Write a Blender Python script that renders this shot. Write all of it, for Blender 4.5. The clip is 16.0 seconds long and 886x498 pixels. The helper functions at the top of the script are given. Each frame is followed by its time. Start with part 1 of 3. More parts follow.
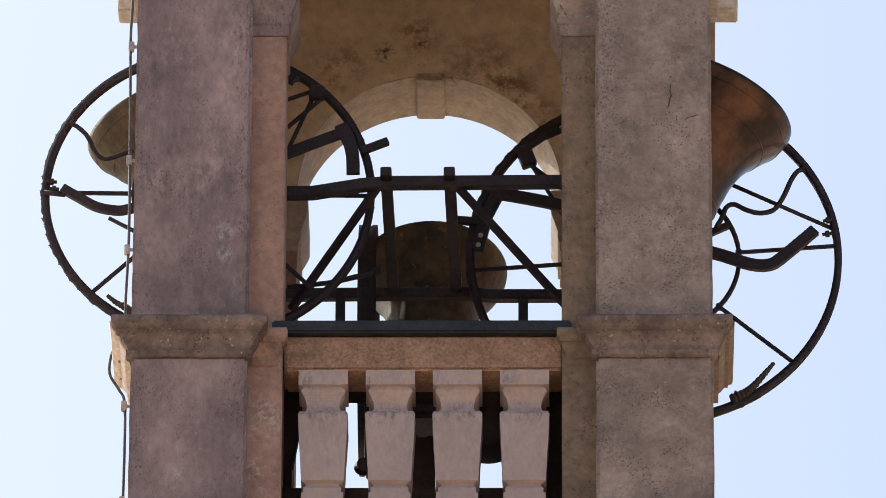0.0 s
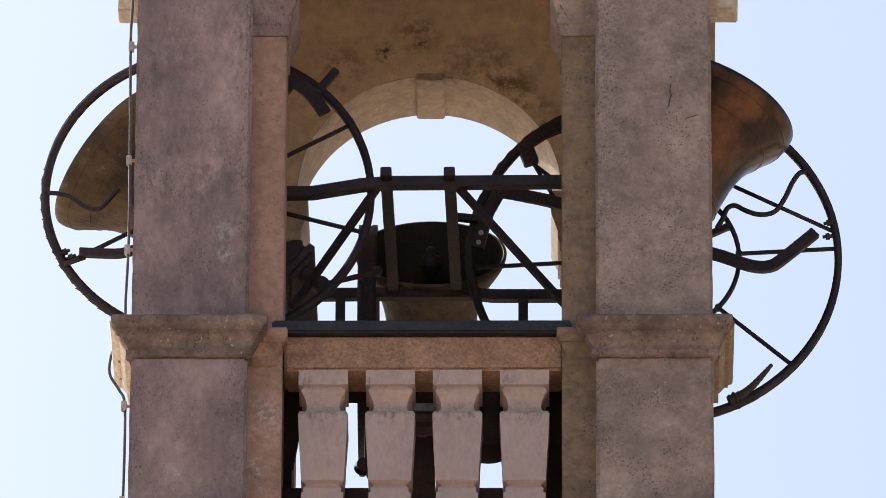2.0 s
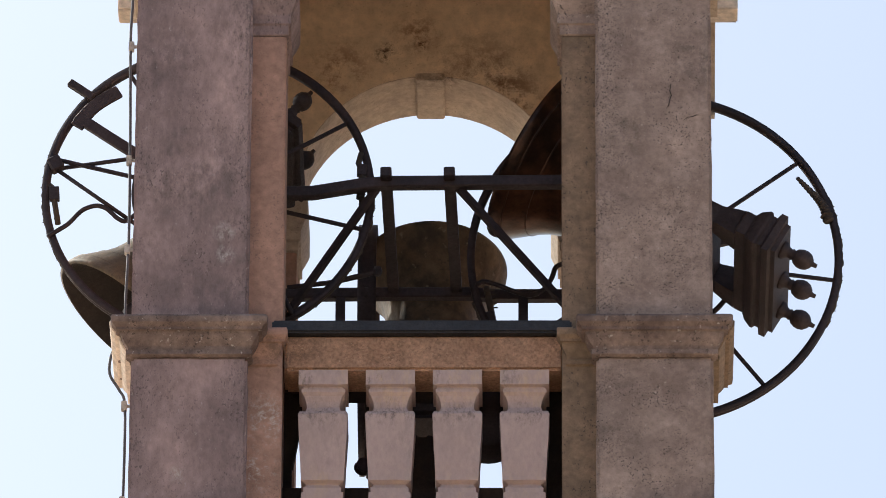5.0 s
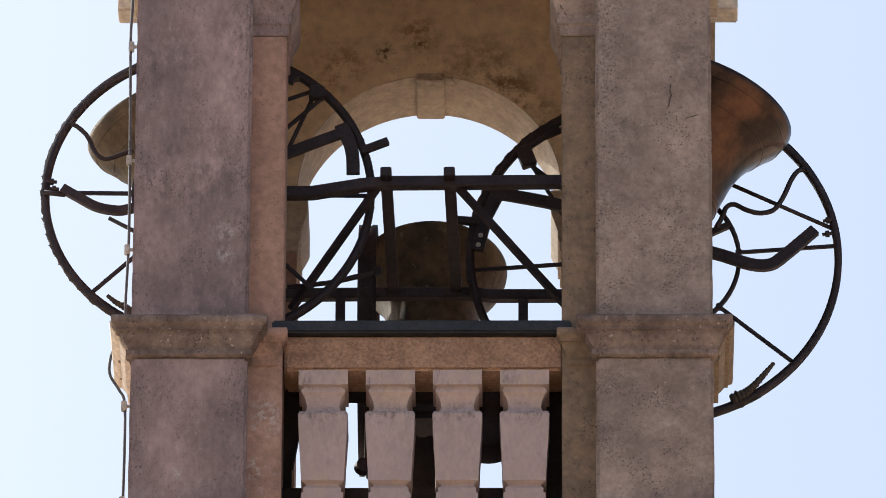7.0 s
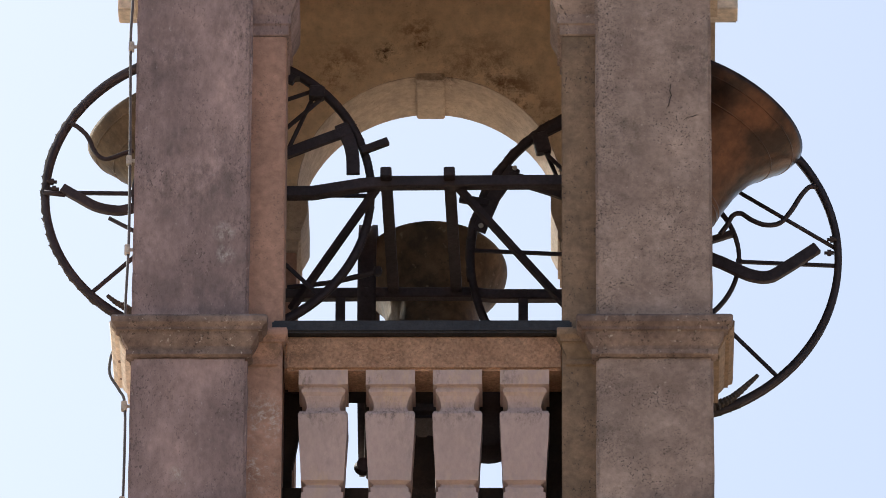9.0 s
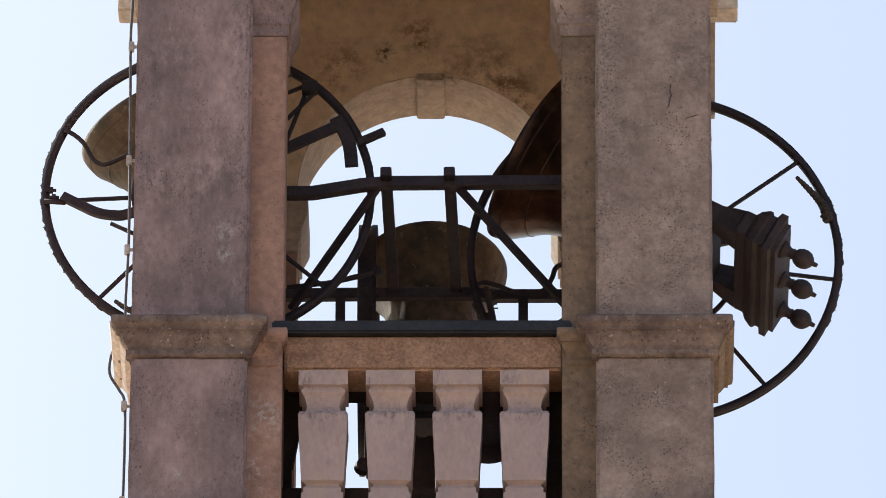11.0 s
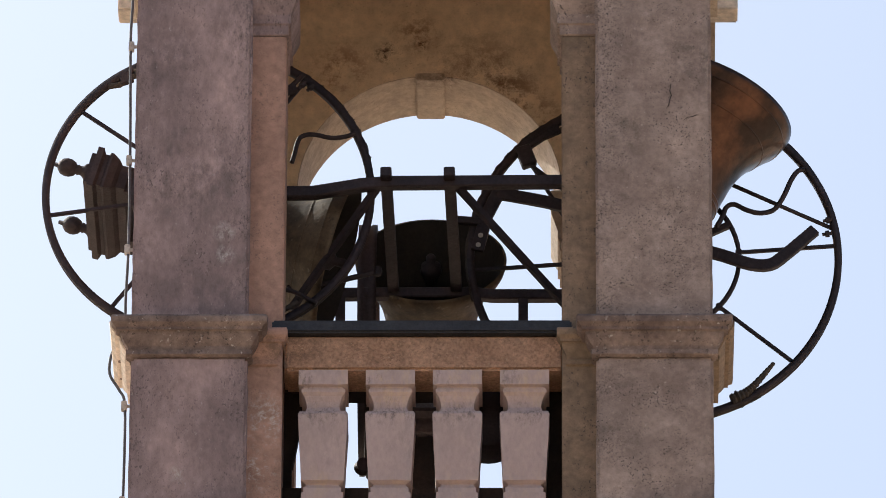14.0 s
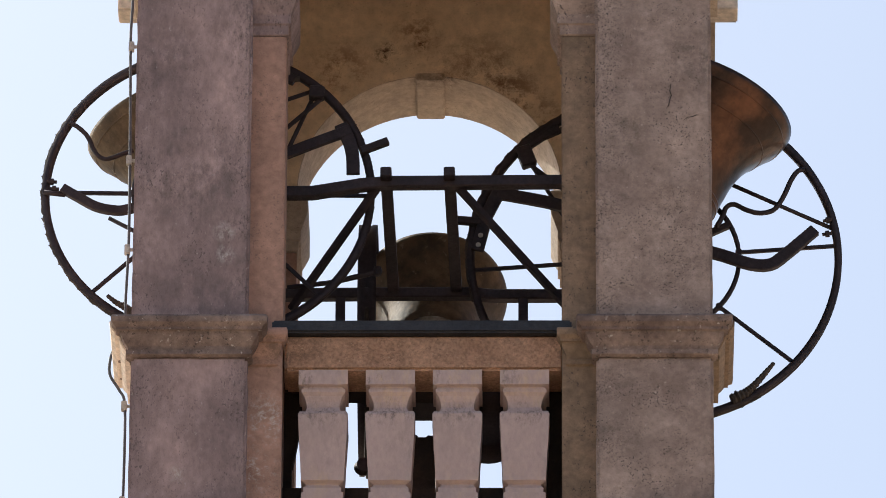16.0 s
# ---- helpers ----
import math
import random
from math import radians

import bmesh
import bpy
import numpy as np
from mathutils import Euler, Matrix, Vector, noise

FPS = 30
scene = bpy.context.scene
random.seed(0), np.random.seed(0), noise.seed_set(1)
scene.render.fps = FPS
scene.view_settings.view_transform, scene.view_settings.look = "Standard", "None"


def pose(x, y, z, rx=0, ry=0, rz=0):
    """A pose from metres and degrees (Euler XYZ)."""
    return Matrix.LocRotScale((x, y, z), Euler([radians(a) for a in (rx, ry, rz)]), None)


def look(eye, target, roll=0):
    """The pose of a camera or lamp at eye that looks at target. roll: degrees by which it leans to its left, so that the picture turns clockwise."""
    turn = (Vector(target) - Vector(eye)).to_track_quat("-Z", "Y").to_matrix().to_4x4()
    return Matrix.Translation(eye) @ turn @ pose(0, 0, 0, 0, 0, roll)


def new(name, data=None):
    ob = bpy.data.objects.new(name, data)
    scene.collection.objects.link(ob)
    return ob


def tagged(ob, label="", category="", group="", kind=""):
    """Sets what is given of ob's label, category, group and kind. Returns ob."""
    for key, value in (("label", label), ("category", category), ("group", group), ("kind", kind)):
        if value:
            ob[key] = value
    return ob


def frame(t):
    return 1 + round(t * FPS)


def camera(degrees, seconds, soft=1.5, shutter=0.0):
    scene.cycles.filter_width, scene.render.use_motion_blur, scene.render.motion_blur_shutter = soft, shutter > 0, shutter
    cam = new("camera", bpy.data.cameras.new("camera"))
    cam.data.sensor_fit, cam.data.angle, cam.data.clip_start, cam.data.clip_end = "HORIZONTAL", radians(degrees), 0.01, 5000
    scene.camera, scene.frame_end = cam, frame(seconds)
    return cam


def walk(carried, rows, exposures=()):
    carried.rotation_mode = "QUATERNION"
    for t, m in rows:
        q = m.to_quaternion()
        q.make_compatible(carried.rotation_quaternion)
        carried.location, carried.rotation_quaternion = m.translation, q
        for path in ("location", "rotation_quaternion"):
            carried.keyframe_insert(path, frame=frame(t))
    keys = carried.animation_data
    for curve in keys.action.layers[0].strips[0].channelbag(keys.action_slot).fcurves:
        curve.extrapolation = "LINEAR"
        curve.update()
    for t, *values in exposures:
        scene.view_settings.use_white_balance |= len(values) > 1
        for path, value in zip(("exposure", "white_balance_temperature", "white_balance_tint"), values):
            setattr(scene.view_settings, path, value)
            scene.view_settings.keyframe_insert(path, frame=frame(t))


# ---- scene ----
cam = camera(4.73, 16.0, soft=0.65)
EYE, AIM, ROLL = (0.60, -41.30, 1.60), (0.09, 0.0, 24.03), 0.28
walk(cam, [(0.0, look(EYE, AIM, ROLL)), (16.0, look(EYE, AIM, ROLL))], [(t, 0.25 + d, 6080, 5.5) for t, d in ((0.0, -0.02), (0.6, -0.04), (1.0, -0.05), (1.5, -0.04), (2.0, -0.01), (2.5, 0.0), (4.0, 0.02), (6.5, 0.0), (9.0, -0.02), (11.5, 0.0), (12.0, 0.02), (13.0, -0.03), (14.5, -0.03), (15.0, -0.04), (15.5, -0.05), (16.0, -0.05))])

# ---- sky and sun: the sun stands high behind the tower, to its left ----
SUN_DIR = Vector((-0.60, 0.52, 0.74)).normalized()
world = bpy.data.worlds.new("sky")
scene.world = world
world.use_nodes = True
wn = world.node_tree
sky = wn.nodes.new("ShaderNodeTexSky")
sky.sky_type, sky.sun_disc = "NISHITA", False
sky.sun_elevation = math.asin(SUN_DIR.z)
sky.sun_rotation = math.atan2(SUN_DIR.x, SUN_DIR.y)
sky.dust_density, sky.air_density, sky.ozone_density = 4.4, 1.0, 0.45
wn.links.new(sky.outputs[0], wn.nodes["Background"].inputs[0])
wn.nodes["Background"].inputs[1].default_value = 0.15
sun = new("sun", bpy.data.lights.new("sun", "SUN"))
sun.data.energy, sun.data.angle, sun.data.color = 4.0, radians(0.5), (1.0, 0.93, 0.82)
sun.matrix_basis = look((0, 0, 60), Vector((0, 0, 60)) - SUN_DIR)


# ---- materials ----
def mat(name, base, dark, rough=0.85, metal=0.0, grain=60.0, blotch=3.0, bump=0.25, spots=None, spot_amount=0.5, mix=0.5, streak=1.0, stains_and_tints=(), flecks=None, mottle=1.0, grit=1.0, vary=False):
    """A worn surface: large blotches between two colours, middle and fine grain, dark specks, pale flecks, single
    stains and painted light tints, bump.
    """
    m = bpy.data.materials.new(name)
    m.use_nodes = True
    nt = m.node_tree
    N, L = nt.nodes, nt.links
    bsdf = N["Principled BSDF"]
    co = N.new("ShaderNodeTexCoord")
    mp = N.new("ShaderNodeMapping")
    mp.inputs["Scale"].default_value = (1, 1, streak)
    if vary:                       # each piece takes its own stretch of the pattern
        info, off = N.new("ShaderNodeObjectInfo"), N.new("ShaderNodeVectorMath")
        off.operation = "MULTIPLY_ADD"
        L.new(info.outputs["Random"], off.inputs[0])
        off.inputs[1].default_value = (7.0, 5.0, 11.0)
        L.new(co.outputs["Object"], off.inputs[2])
        L.new(off.outputs[0], mp.inputs[0])
    else:
        L.new(co.outputs["Object"], mp.inputs[0])

    def tex(scale, detail, rough_, lo, hi, a=0.0, b=1.0, src=mp):
        n = N.new("ShaderNodeTexNoise")
        n.inputs["Scale"].default_value, n.inputs["Detail"].default_value, n.inputs["Roughness"].default_value = scale, detail, rough_
        L.new(src.outputs[0], n.inputs["Vector"])
        r = N.new("ShaderNodeMapRange")
        r.inputs["From Min"].default_value, r.inputs["From Max"].default_value = lo, hi
        r.inputs["To Min"].default_value, r.inputs["To Max"].default_value = a, b
        L.new(n.outputs["Fac"], r.inputs["Value"])
        return n, r.outputs[0]

    def blend(fac, a, b):
        x = N.new("ShaderNodeMix")
        x.data_type = "RGBA"
        L.new(fac, x.inputs[0])
        for i, c in ((6, a), (7, b)):
            if isinstance(c, tuple):
                x.inputs[i].default_value = (*c, 1)
            else:
                L.new(c, x.inputs[i])
        return x.outputs[2]

    def times(a, b):
        f = N.new("ShaderNodeMath")
        f.operation = "MULTIPLY"
        for k, v in ((0, a), (1, b)):
            if isinstance(v, float):
                f.inputs[k].default_value = v
            else:
                L.new(v, f.inputs[k])
        return f.outputs[0]

    def scale(c, f):
        mul = N.new("ShaderNodeVectorMath")
        mul.operation = "SCALE"
        L.new(c, mul.inputs[0])
        L.new(f, mul.inputs["Scale"])
        return mul.outputs[0]

    _, big = tex(blotch, 6, 0.62, 0.5 - 0.28 * mix, 0.5 + 0.28 * mix + 0.06)
    col = blend(big, dark, base)
    _, mid = tex(blotch * 5, 5, 0.65, 0.3, 0.7, 1 - 0.20 * mottle, 1 + 0.18 * mottle)
    g, fine = tex(grain, 4, 0.7, 0.25, 0.75, 1 - 0.24 * grit, 1 + 0.18 * grit)
    col = scale(scale(col, mid), fine)
    if spots:
        _, area = tex(blotch * 1.7, 3, 0.5, 0.40, 0.60)
        _, sp = tex(grain * 2.0, 3, 0.6, 0.545, 0.66)
        _, sp2 = tex(grain * 0.8, 5, 0.75, 0.60, 0.80)
        col = blend(times(times(area, sp), spot_amount), col, spots)
        col = blend(times(sp2, spot_amount * 0.6), col, spots)
    if flecks:
        _, fl = tex(grain * 1.1, 3, 0.6, 0.64, 0.74)
        col = blend(times(fl, 0.7), col, flecks)
    for x, y, z, r, c, amount, *fine_ in stains_and_tints:
        d = N.new("ShaderNodeVectorMath")
        d.operation = "DISTANCE"
        L.new(co.outputs["Object"], d.inputs[0])
        d.inputs[1].default_value = (x, y, z)
        near = N.new("ShaderNodeMapRange")
        near.inputs["From Min"].default_value, near.inputs["From Max"].default_value = r, r * 0.2
        L.new(d.outputs["Value"], near.inputs["Value"])
        _, ragged = tex(fine_[0] * 1.9 if fine_ else 2.2 / r, 6, 0.78, 0.44 + 0.06 * len(fine_), 0.60 + 0.08 * len(fine_))
        col = blend(times(times(near.outputs[0], ragged), amount), col, c)
    L.new(col, bsdf.inputs["Base Color"])
    bsdf.inputs["Roughness"].default_value, bsdf.inputs["Metallic"].default_value = rough, metal
    b = N.new("ShaderNodeBump")
    b.inputs["Strength"].default_value, b.inputs["Distance"].default_value = bump, 0.01
    L.new(g.outputs["Fac"], b.inputs["Height"])
    L.new(b.outputs[0], bsdf.inputs["Normal"])
    return m


Z0 = 23.66          # height of the belfry rail's top above the ground
PALE, SOOT = (0.60, 0.54, 0.50), (0.07, 0.035, 0.025)

STONE = mat("beige_weathered_stone", (0.475, 0.358, 0.300), (0.265, 0.192, 0.161), grain=45, blotch=4.0, bump=0.4, spots=(0.05, 0.04, 0.035), spot_amount=0.9, flecks=(0.55, 0.46, 0.40), stains_and_tints=(*((0.79, 0, Z0 + zz, 0.14, (0.06, 0.045, 0.04), 1.0, 34.0) for zz in (1.6, 1.35, 1.1, 0.85, 0.6, 0.35, 0.1, -0.3, -0.6)), (1.08, 0, Z0 + 0.62, 0.10, (0.07, 0.05, 0.04), 0.9, 30.0), (1.18, 0, Z0 + 0.35, 0.25, (0.08, 0.06, 0.05), 0.7, 34.0), (0.90, 0, Z0 + 0.95, 0.22, (0.10, 0.075, 0.06), 0.7), (0.86, 0, Z0 - 0.55, 0.22, (0.10, 0.075, 0.06), 0.6), (1.22, 0, Z0 + 1.35, 0.16, (0.09, 0.07, 0.06), 0.8)))
STONE_GREY = mat("mauve_weathered_stone", (0.49, 0.348, 0.328), (0.24, 0.171, 0.165), grain=45, blotch=3.0, bump=0.4, streak=0.55, spots=(0.06, 0.045, 0.045), spot_amount=0.7, flecks=(0.50, 0.42, 0.40), stains_and_tints=((-0.87, 0, Z0 + 0.46, 0.06, PALE, 0.8), (-0.865, 0, Z0 + 0.345, 0.06, PALE, 0.8), (-1.06, 0, Z0 - 0.74, 0.05, PALE, 0.7), (-0.765, 0, Z0 + 1.45, 0.22, (0.08, 0.06, 0.055), 0.6), (-1.02, 0, Z0 + 0.75, 0.36, (0.10, 0.08, 0.08), 0.75), (-0.95, 0, Z0 + 0.12, 0.30, (0.09, 0.07, 0.07), 0.5), (-1.15, 0, Z0 + 1.35, 0.22, (0.09, 0.07, 0.07), 0.5), *((-0.77, 0, Z0 + zz, 0.13, (0.05, 0.04, 0.04), 1.0, 38.0) for zz in (1.65, 1.5, 1.35, 1.15, 0.95, 0.75, 0.5, 0.2)), *((-1.26, 0, Z0 + zz, 0.09, (0.07, 0.055, 0.055), 0.9, 38.0) for zz in (1.2, 0.8, 0.4, -0.3, -0.6)), *((-0.78, 0, Z0 + zz, 0.10, (0.07, 0.055, 0.055), 0.9, 38.0) for zz in (-0.25, -0.45, -0.65))))
PINK = mat("pink_plaster", (0.50, 0.300, 0.228), (0.365, 0.217, 0.163), grain=40, spots=(0.10, 0.08, 0.07), spot_amount=0.5, stains_and_tints=((-0.67, 0.09, Z0 - 0.43, 0.17, PALE, 1.0, 22.0), (-0.665, 0.09, Z0 - 0.40, 0.11, PALE, 1.0, 14.0), (-0.74, 0.09, Z0 - 0.68, 0.14, PALE, 1.0, 20.0), (-0.66, 0.09, Z0 - 0.09, 0.14, (0.12, 0.08, 0.05), 0.7)))
TAN = mat("tan_plaster", (0.31, 0.21, 0.14), (0.19, 0.13, 0.085), grain=40, blotch=6, spots=(0.07, 0.05, 0.04), spot_amount=0.9)
CREAM = mat("cream_cement", (0.56, 0.45, 0.35), (0.42, 0.33, 0.26), mix=0.8, grain=40, spots=(0.12, 0.10, 0.09), spot_amount=0.5, stains_and_tints=((0.035, 0.36, Z0 + 2.42, 0.16, SOOT, 0.5), (-0.09, 0.34, Z0 + 2.42, 0.10, SOOT, 0.7)))
# tan patches on capital and foot paint in warm bounced light; dark ones are stains
CEMENT = mat("mauve_grey_cement", (0.55, 0.415, 0.388), (0.44, 0.333, 0.308), grit=0.5, vary=True, stains_and_tints=((0, -0.10, Z0 - 0.23, 0.20, (0.60, 0.44, 0.30), 0.75, 5.0), (0, -0.10, Z0 - 0.372, 0.11, (0.07, 0.055, 0.05), 0.9, 26.0), (0.06, -0.10, Z0 - 0.375, 0.08, (0.07, 0.055, 0.05), 0.9, 22.0), (-0.07, -0.10, Z0 - 0.375, 0.07, (0.07, 0.055, 0.05), 0.9, 22.0), (-0.09, -0.09, Z0 - 0.19, 0.12, (0.10, 0.075, 0.065), 0.8, 14.0), (0.09, -0.09, Z0 - 0.55, 0.16, (0.28, 0.22, 0.20), 0.6, 9.0), (0, -0.09, Z0 - 0.73, 0.13, (0.58, 0.42, 0.29), 0.6, 8.0)), mix=1.0, grain=70, blotch=6, mottle=0.35, streak=0.5, spots=(0.12, 0.10, 0.09), spot_amount=0.14)
# pale cream for the tower's side parts, with sunlight put into the colour
SUNLIT_CREAM = mat("pale_sunlit_cream", (0.84, 0.72, 0.61), (0.72, 0.60, 0.50), grain=40, blotch=5, mix=0.8, spots=(0.2, 0.15, 0.12), spot_amount=0.3)
LICHEN = mat("lichened_stone", (0.34, 0.25, 0.212), (0.145, 0.100, 0.086), grain=40, blotch=5, bump=0.6, spots=(0.05, 0.035, 0.03), spot_amount=0.9, flecks=(0.62, 0.56, 0.52))
VAULT = mat("ochre_plaster", (0.82, 0.655, 0.48), (0.62, 0.485, 0.345), mix=1.0, blotch=2.0, grain=25, mottle=0.6, spots=(0.12, 0.06, 0.04), spot_amount=0.35, stains_and_tints=((0.215, 0.34, Z0 + 2.55, 0.07, SOOT, 1.0), (0.19, 0.34, Z0 + 2.58, 0.045, SOOT, 1.0), (0.04, 0.34, Z0 + 2.60, 0.05, SOOT, 1.0), (-0.24, 0.34, Z0 + 2.40, 0.34, (0.16, 0.08, 0.05), 0.8), (0.42, 0.34, Z0 + 2.47, 0.22, (0.20, 0.10, 0.06), 0.8), (0.06, 0.34, Z0 + 2.66, 0.14, (0.20, 0.10, 0.06), 0.8), (-0.36, 0.34, Z0 + 2.34, 0.17, (0.16, 0.08, 0.05), 0.8), (-0.50, 0.34, Z0 + 2.20, 0.17, (0.16, 0.08, 0.05), 0.8)))
RAIL = mat("pebbledash", (0.56, 0.345, 0.23), (0.38, 0.215, 0.135), grain=80, bump=1.0, grit=2.2, spots=(0.10, 0.06, 0.04), spot_amount=0.8, flecks=(0.62, 0.45, 0.33), stains_and_tints=((-0.56, -0.02, Z0 - 0.05, 0.13, (0.10, 0.06, 0.04), 0.9), (0.58, 0, Z0 - 0.05, 0.10, (0.10, 0.06, 0.04), 0.8)))
LEAD = mat("grey_sheet_metal", (0.052, 0.049, 0.052), (0.03, 0.029, 0.033), rough=0.55, metal=0.4)
IRON = mat("dark_iron", (0.066, 0.047, 0.050), (0.038, 0.028, 0.031), rough=0.6, metal=0.5)
RUST = mat("rusty_iron", (0.085, 0.060, 0.060), (0.04, 0.029, 0.030), rough=0.65, metal=0.4, bump=0.5)
BRONZE = mat("aged_bronze", (0.17, 0.075, 0.04), (0.035, 0.02, 0.015), rough=0.28, metal=0.7, grain=25, blotch=4, bump=0.12, spots=(0.03, 0.02, 0.015), spot_amount=0.5)
PATINA = mat("grey_brown_bronze", (0.185, 0.128, 0.075), (0.062, 0.043, 0.028), rough=0.68, metal=0.3, grain=25, blotch=6, bump=0.4, spots=(0.03, 0.025, 0.02), spot_amount=0.5, flecks=(0.26, 0.21, 0.15))
# crown bronze: the pale blotches are sun glints painted into the colour
GLINTED = mat("glint_patched_bronze", (0.36, 0.31, 0.24), (0.05, 0.036, 0.026), rough=0.8, mix=0.25, grain=40, blotch=9, bump=0.5, spots=(0.03, 0.025, 0.02), spot_amount=0.6)
# bell inside: a darker bronze, with the hollow's shade put into the colour
BELL_INSIDE = mat("shaded_bronze", (0.045, 0.034, 0.028), (0.025, 0.019, 0.016), rough=0.75, metal=0.3)
ROPE = mat("frayed_rope", (0.10, 0.075, 0.06), (0.04, 0.03, 0.025), rough=0.95, grain=120)
SOOTY = mat("dark_crack", (0.05, 0.04, 0.035), (0.03, 0.025, 0.02))
OAK = mat("old_timber", (0.06, 0.038, 0.028), (0.03, 0.02, 0.016), rough=0.9)
CABLE = mat("grey_cable", (0.12, 0.12, 0.14), (0.08, 0.08, 0.09), rough=0.6)
ZINC = mat("zinc_clip", (0.62, 0.58, 0.52), (0.45, 0.42, 0.38), rough=0.6, metal=0.2)
ROOF = mat("clay_tile", (0.36, 0.16, 0.09), (0.22, 0.10, 0.06))
# colour of the unseen ground, chosen pale to reflect warm light upwards
BOUNCE_GROUND = mat("pale_bounce_ground", (0.52, 0.41, 0.31), (0.40, 0.31, 0.22), blotch=0.05, grain=4)


# ---- building blocks ----
def finish(bm, name, material, parent=None, label="", smooth=False):
    me = bpy.data.meshes.new(name)
    bmesh.ops.recalc_face_normals(bm, faces=bm.faces)
    if smooth:
        for f in bm.faces:
            f.smooth = True
    bm.to_mesh(me)
    bm.free()
    me.materials.append(material)
    ob = new(name, me)
    if parent:
        ob.parent = parent
    if label:
        ob["label"] = label
    return ob


def part(name, bm, material, parent, label="", smooth=False):
    return finish(bm, name, material, parent, label, smooth)


def box(bm, x0, x1, y0, y1, z0, z1, bevel=0.0):
    t = bmesh.new()
    bmesh.ops.create_cube(t, size=1)
    for v in t.verts:
        v.co = Vector(((x0 + x1) / 2 + v.co.x * (x1 - x0), (y0 + y1) / 2 + v.co.y * (y1 - y0), (z0 + z1) / 2 + v.co.z * (z1 - z0)))
    if bevel:
        bmesh.ops.bevel(t, geom=t.edges[:], offset=bevel, segments=2, affect="EDGES")
    join(bm, t)


def join(bm, t, m=None):
    if m:
        t.transform(m)
    me = bpy.data.meshes.new("tmp")
    t.to_mesh(me)
    t.free()
    bm.from_mesh(me)
    bpy.data.meshes.remove(me)


def bar(bm, a, b, w, h=None, bevel=0.004, up=(0, 0, 1)):
    """A square or flat bar from a to b; w across, h along up."""
    a, b = Vector(a), Vector(b)
    h = h or w
    d = (b - a).normalized()
    u = Vector(up)
    if abs(d.dot(u)) > 0.98:
        u = Vector((0, 1, 0))
    s = d.cross(u).normalized()
    u = s.cross(d)
    m = Matrix((s, u, d)).transposed().to_4x4()
    m.translation = (a + b) / 2
    t = bmesh.new()
    box(t, -w / 2, w / 2, -h / 2, h / 2, -(b - a).length / 2, (b - a).length / 2, bevel)
    join(bm, t, m)


def tube(bm, pts, r, sides=8):
    """A round rod along points."""
    pts = [Vector(p) for p in pts]
    rings = []
    for i, p in enumerate(pts):
        d = (pts[min(i + 1, len(pts) - 1)] - pts[max(i - 1, 0)]).normalized()
        ref = Vector((0, 1, 0)) if abs(d.y) < 0.9 else Vector((1, 0, 0))
        s = d.cross(ref).normalized()
        u = s.cross(d)
        rad = r[i] if isinstance(r, (list, tuple)) else r
        rings.append([bm.verts.new(p + (s * math.cos(k * math.tau / sides) + u * math.sin(k * math.tau / sides)) * rad) for k in range(sides)])
    for a, b in zip(rings, rings[1:]):
        for k in range(sides):
            bm.faces.new((a[k], a[(k + 1) % sides], b[(k + 1) % sides], b[k]))
    bm.faces.new(rings[0])
    bm.faces.new(list(reversed(rings[-1])))


def ribbon(bm, pts, w, thick, normal=(0, 1, 0)):
    """A flat bar with mitred bends: w across in its plane, thick along the normal."""
    nrm = Vector(normal)
    pts = [Vector(p) for p in pts]
    rings = []
    for i, p in enumerate(pts):
        a = (p - pts[i - 1]).normalized() if i else None
        b = (pts[i + 1] - p).normalized() if i < len(pts) - 1 else None
        d = (a + b).normalized() if a and b else (a or b)
        side = d.cross(nrm).normalized()
        k = 1 / max(0.5, side.dot((a or b).cross(nrm).normalized()))
        rings.append([bm.verts.new(p + side * (w / 2 * k * u) + nrm * (thick / 2 * v)) for u, v in ((-1, -1), (1, -1), (1, 1), (-1, 1))])
    for a, b in zip(rings, rings[1:]):
        for k in range(4):
            bm.faces.new((a[k], a[(k + 1) % 4], b[(k + 1) % 4], b[k]))
    bm.faces.new(rings[0])
    bm.faces.new(list(reversed(rings[-1])))
    bmesh.ops.bevel(bm, geom=bm.edges[:], offset=min(w, thick) * 0.12, segments=1, affect="EDGES")


def revolve(bm, prof, seg=64, closed=False, m=None):
    """Turns (radius, height) pairs round the z axis."""
    t = bmesh.new()
    rings = []
    for r, z in prof:
        if r < 1e-5:
            rings.append([t.verts.new((0, 0, z))])
        else:
            rings.append([t.verts.new((r * math.cos(k * math.tau / seg), r * math.sin(k * math.tau / seg), z)) for k in range(seg)])
    pairs = list(zip(rings, rings[1:]))
    if closed:
        pairs.append((rings[-1], rings[0]))
    for a, b in pairs:
        for k in range(seg):
            j = (k + 1) % seg
            f = [a[k % len(a)], a[j % len(a)], b[j % len(b)], b[k % len(b)]]
            f = list(dict.fromkeys(f))
            if len(f) > 2:
                t.faces.new(f)
    join(bm, t, m)


def moulding(bm, x0, x1, y0, y1, prof):
    """A block with stepped and curved sides: prof is (outset, height) from the bottom up."""
    rings = []
    for o, z in prof:
        rings.append([bm.verts.new(c) for c in ((x0 - o, y0 - o, z), (x1 + o, y0 - o, z), (x1 + o, y1 + o, z), (x0 - o, y1 + o, z))])
    for a, b in zip(rings, rings[1:]):
        for k in range(4):
            bm.faces.new((a[k], a[(k + 1) % 4], b[(k + 1) % 4], b[k]))
    bm.faces.new(list(reversed(rings[0])))
    bm.faces.new(rings[-1])


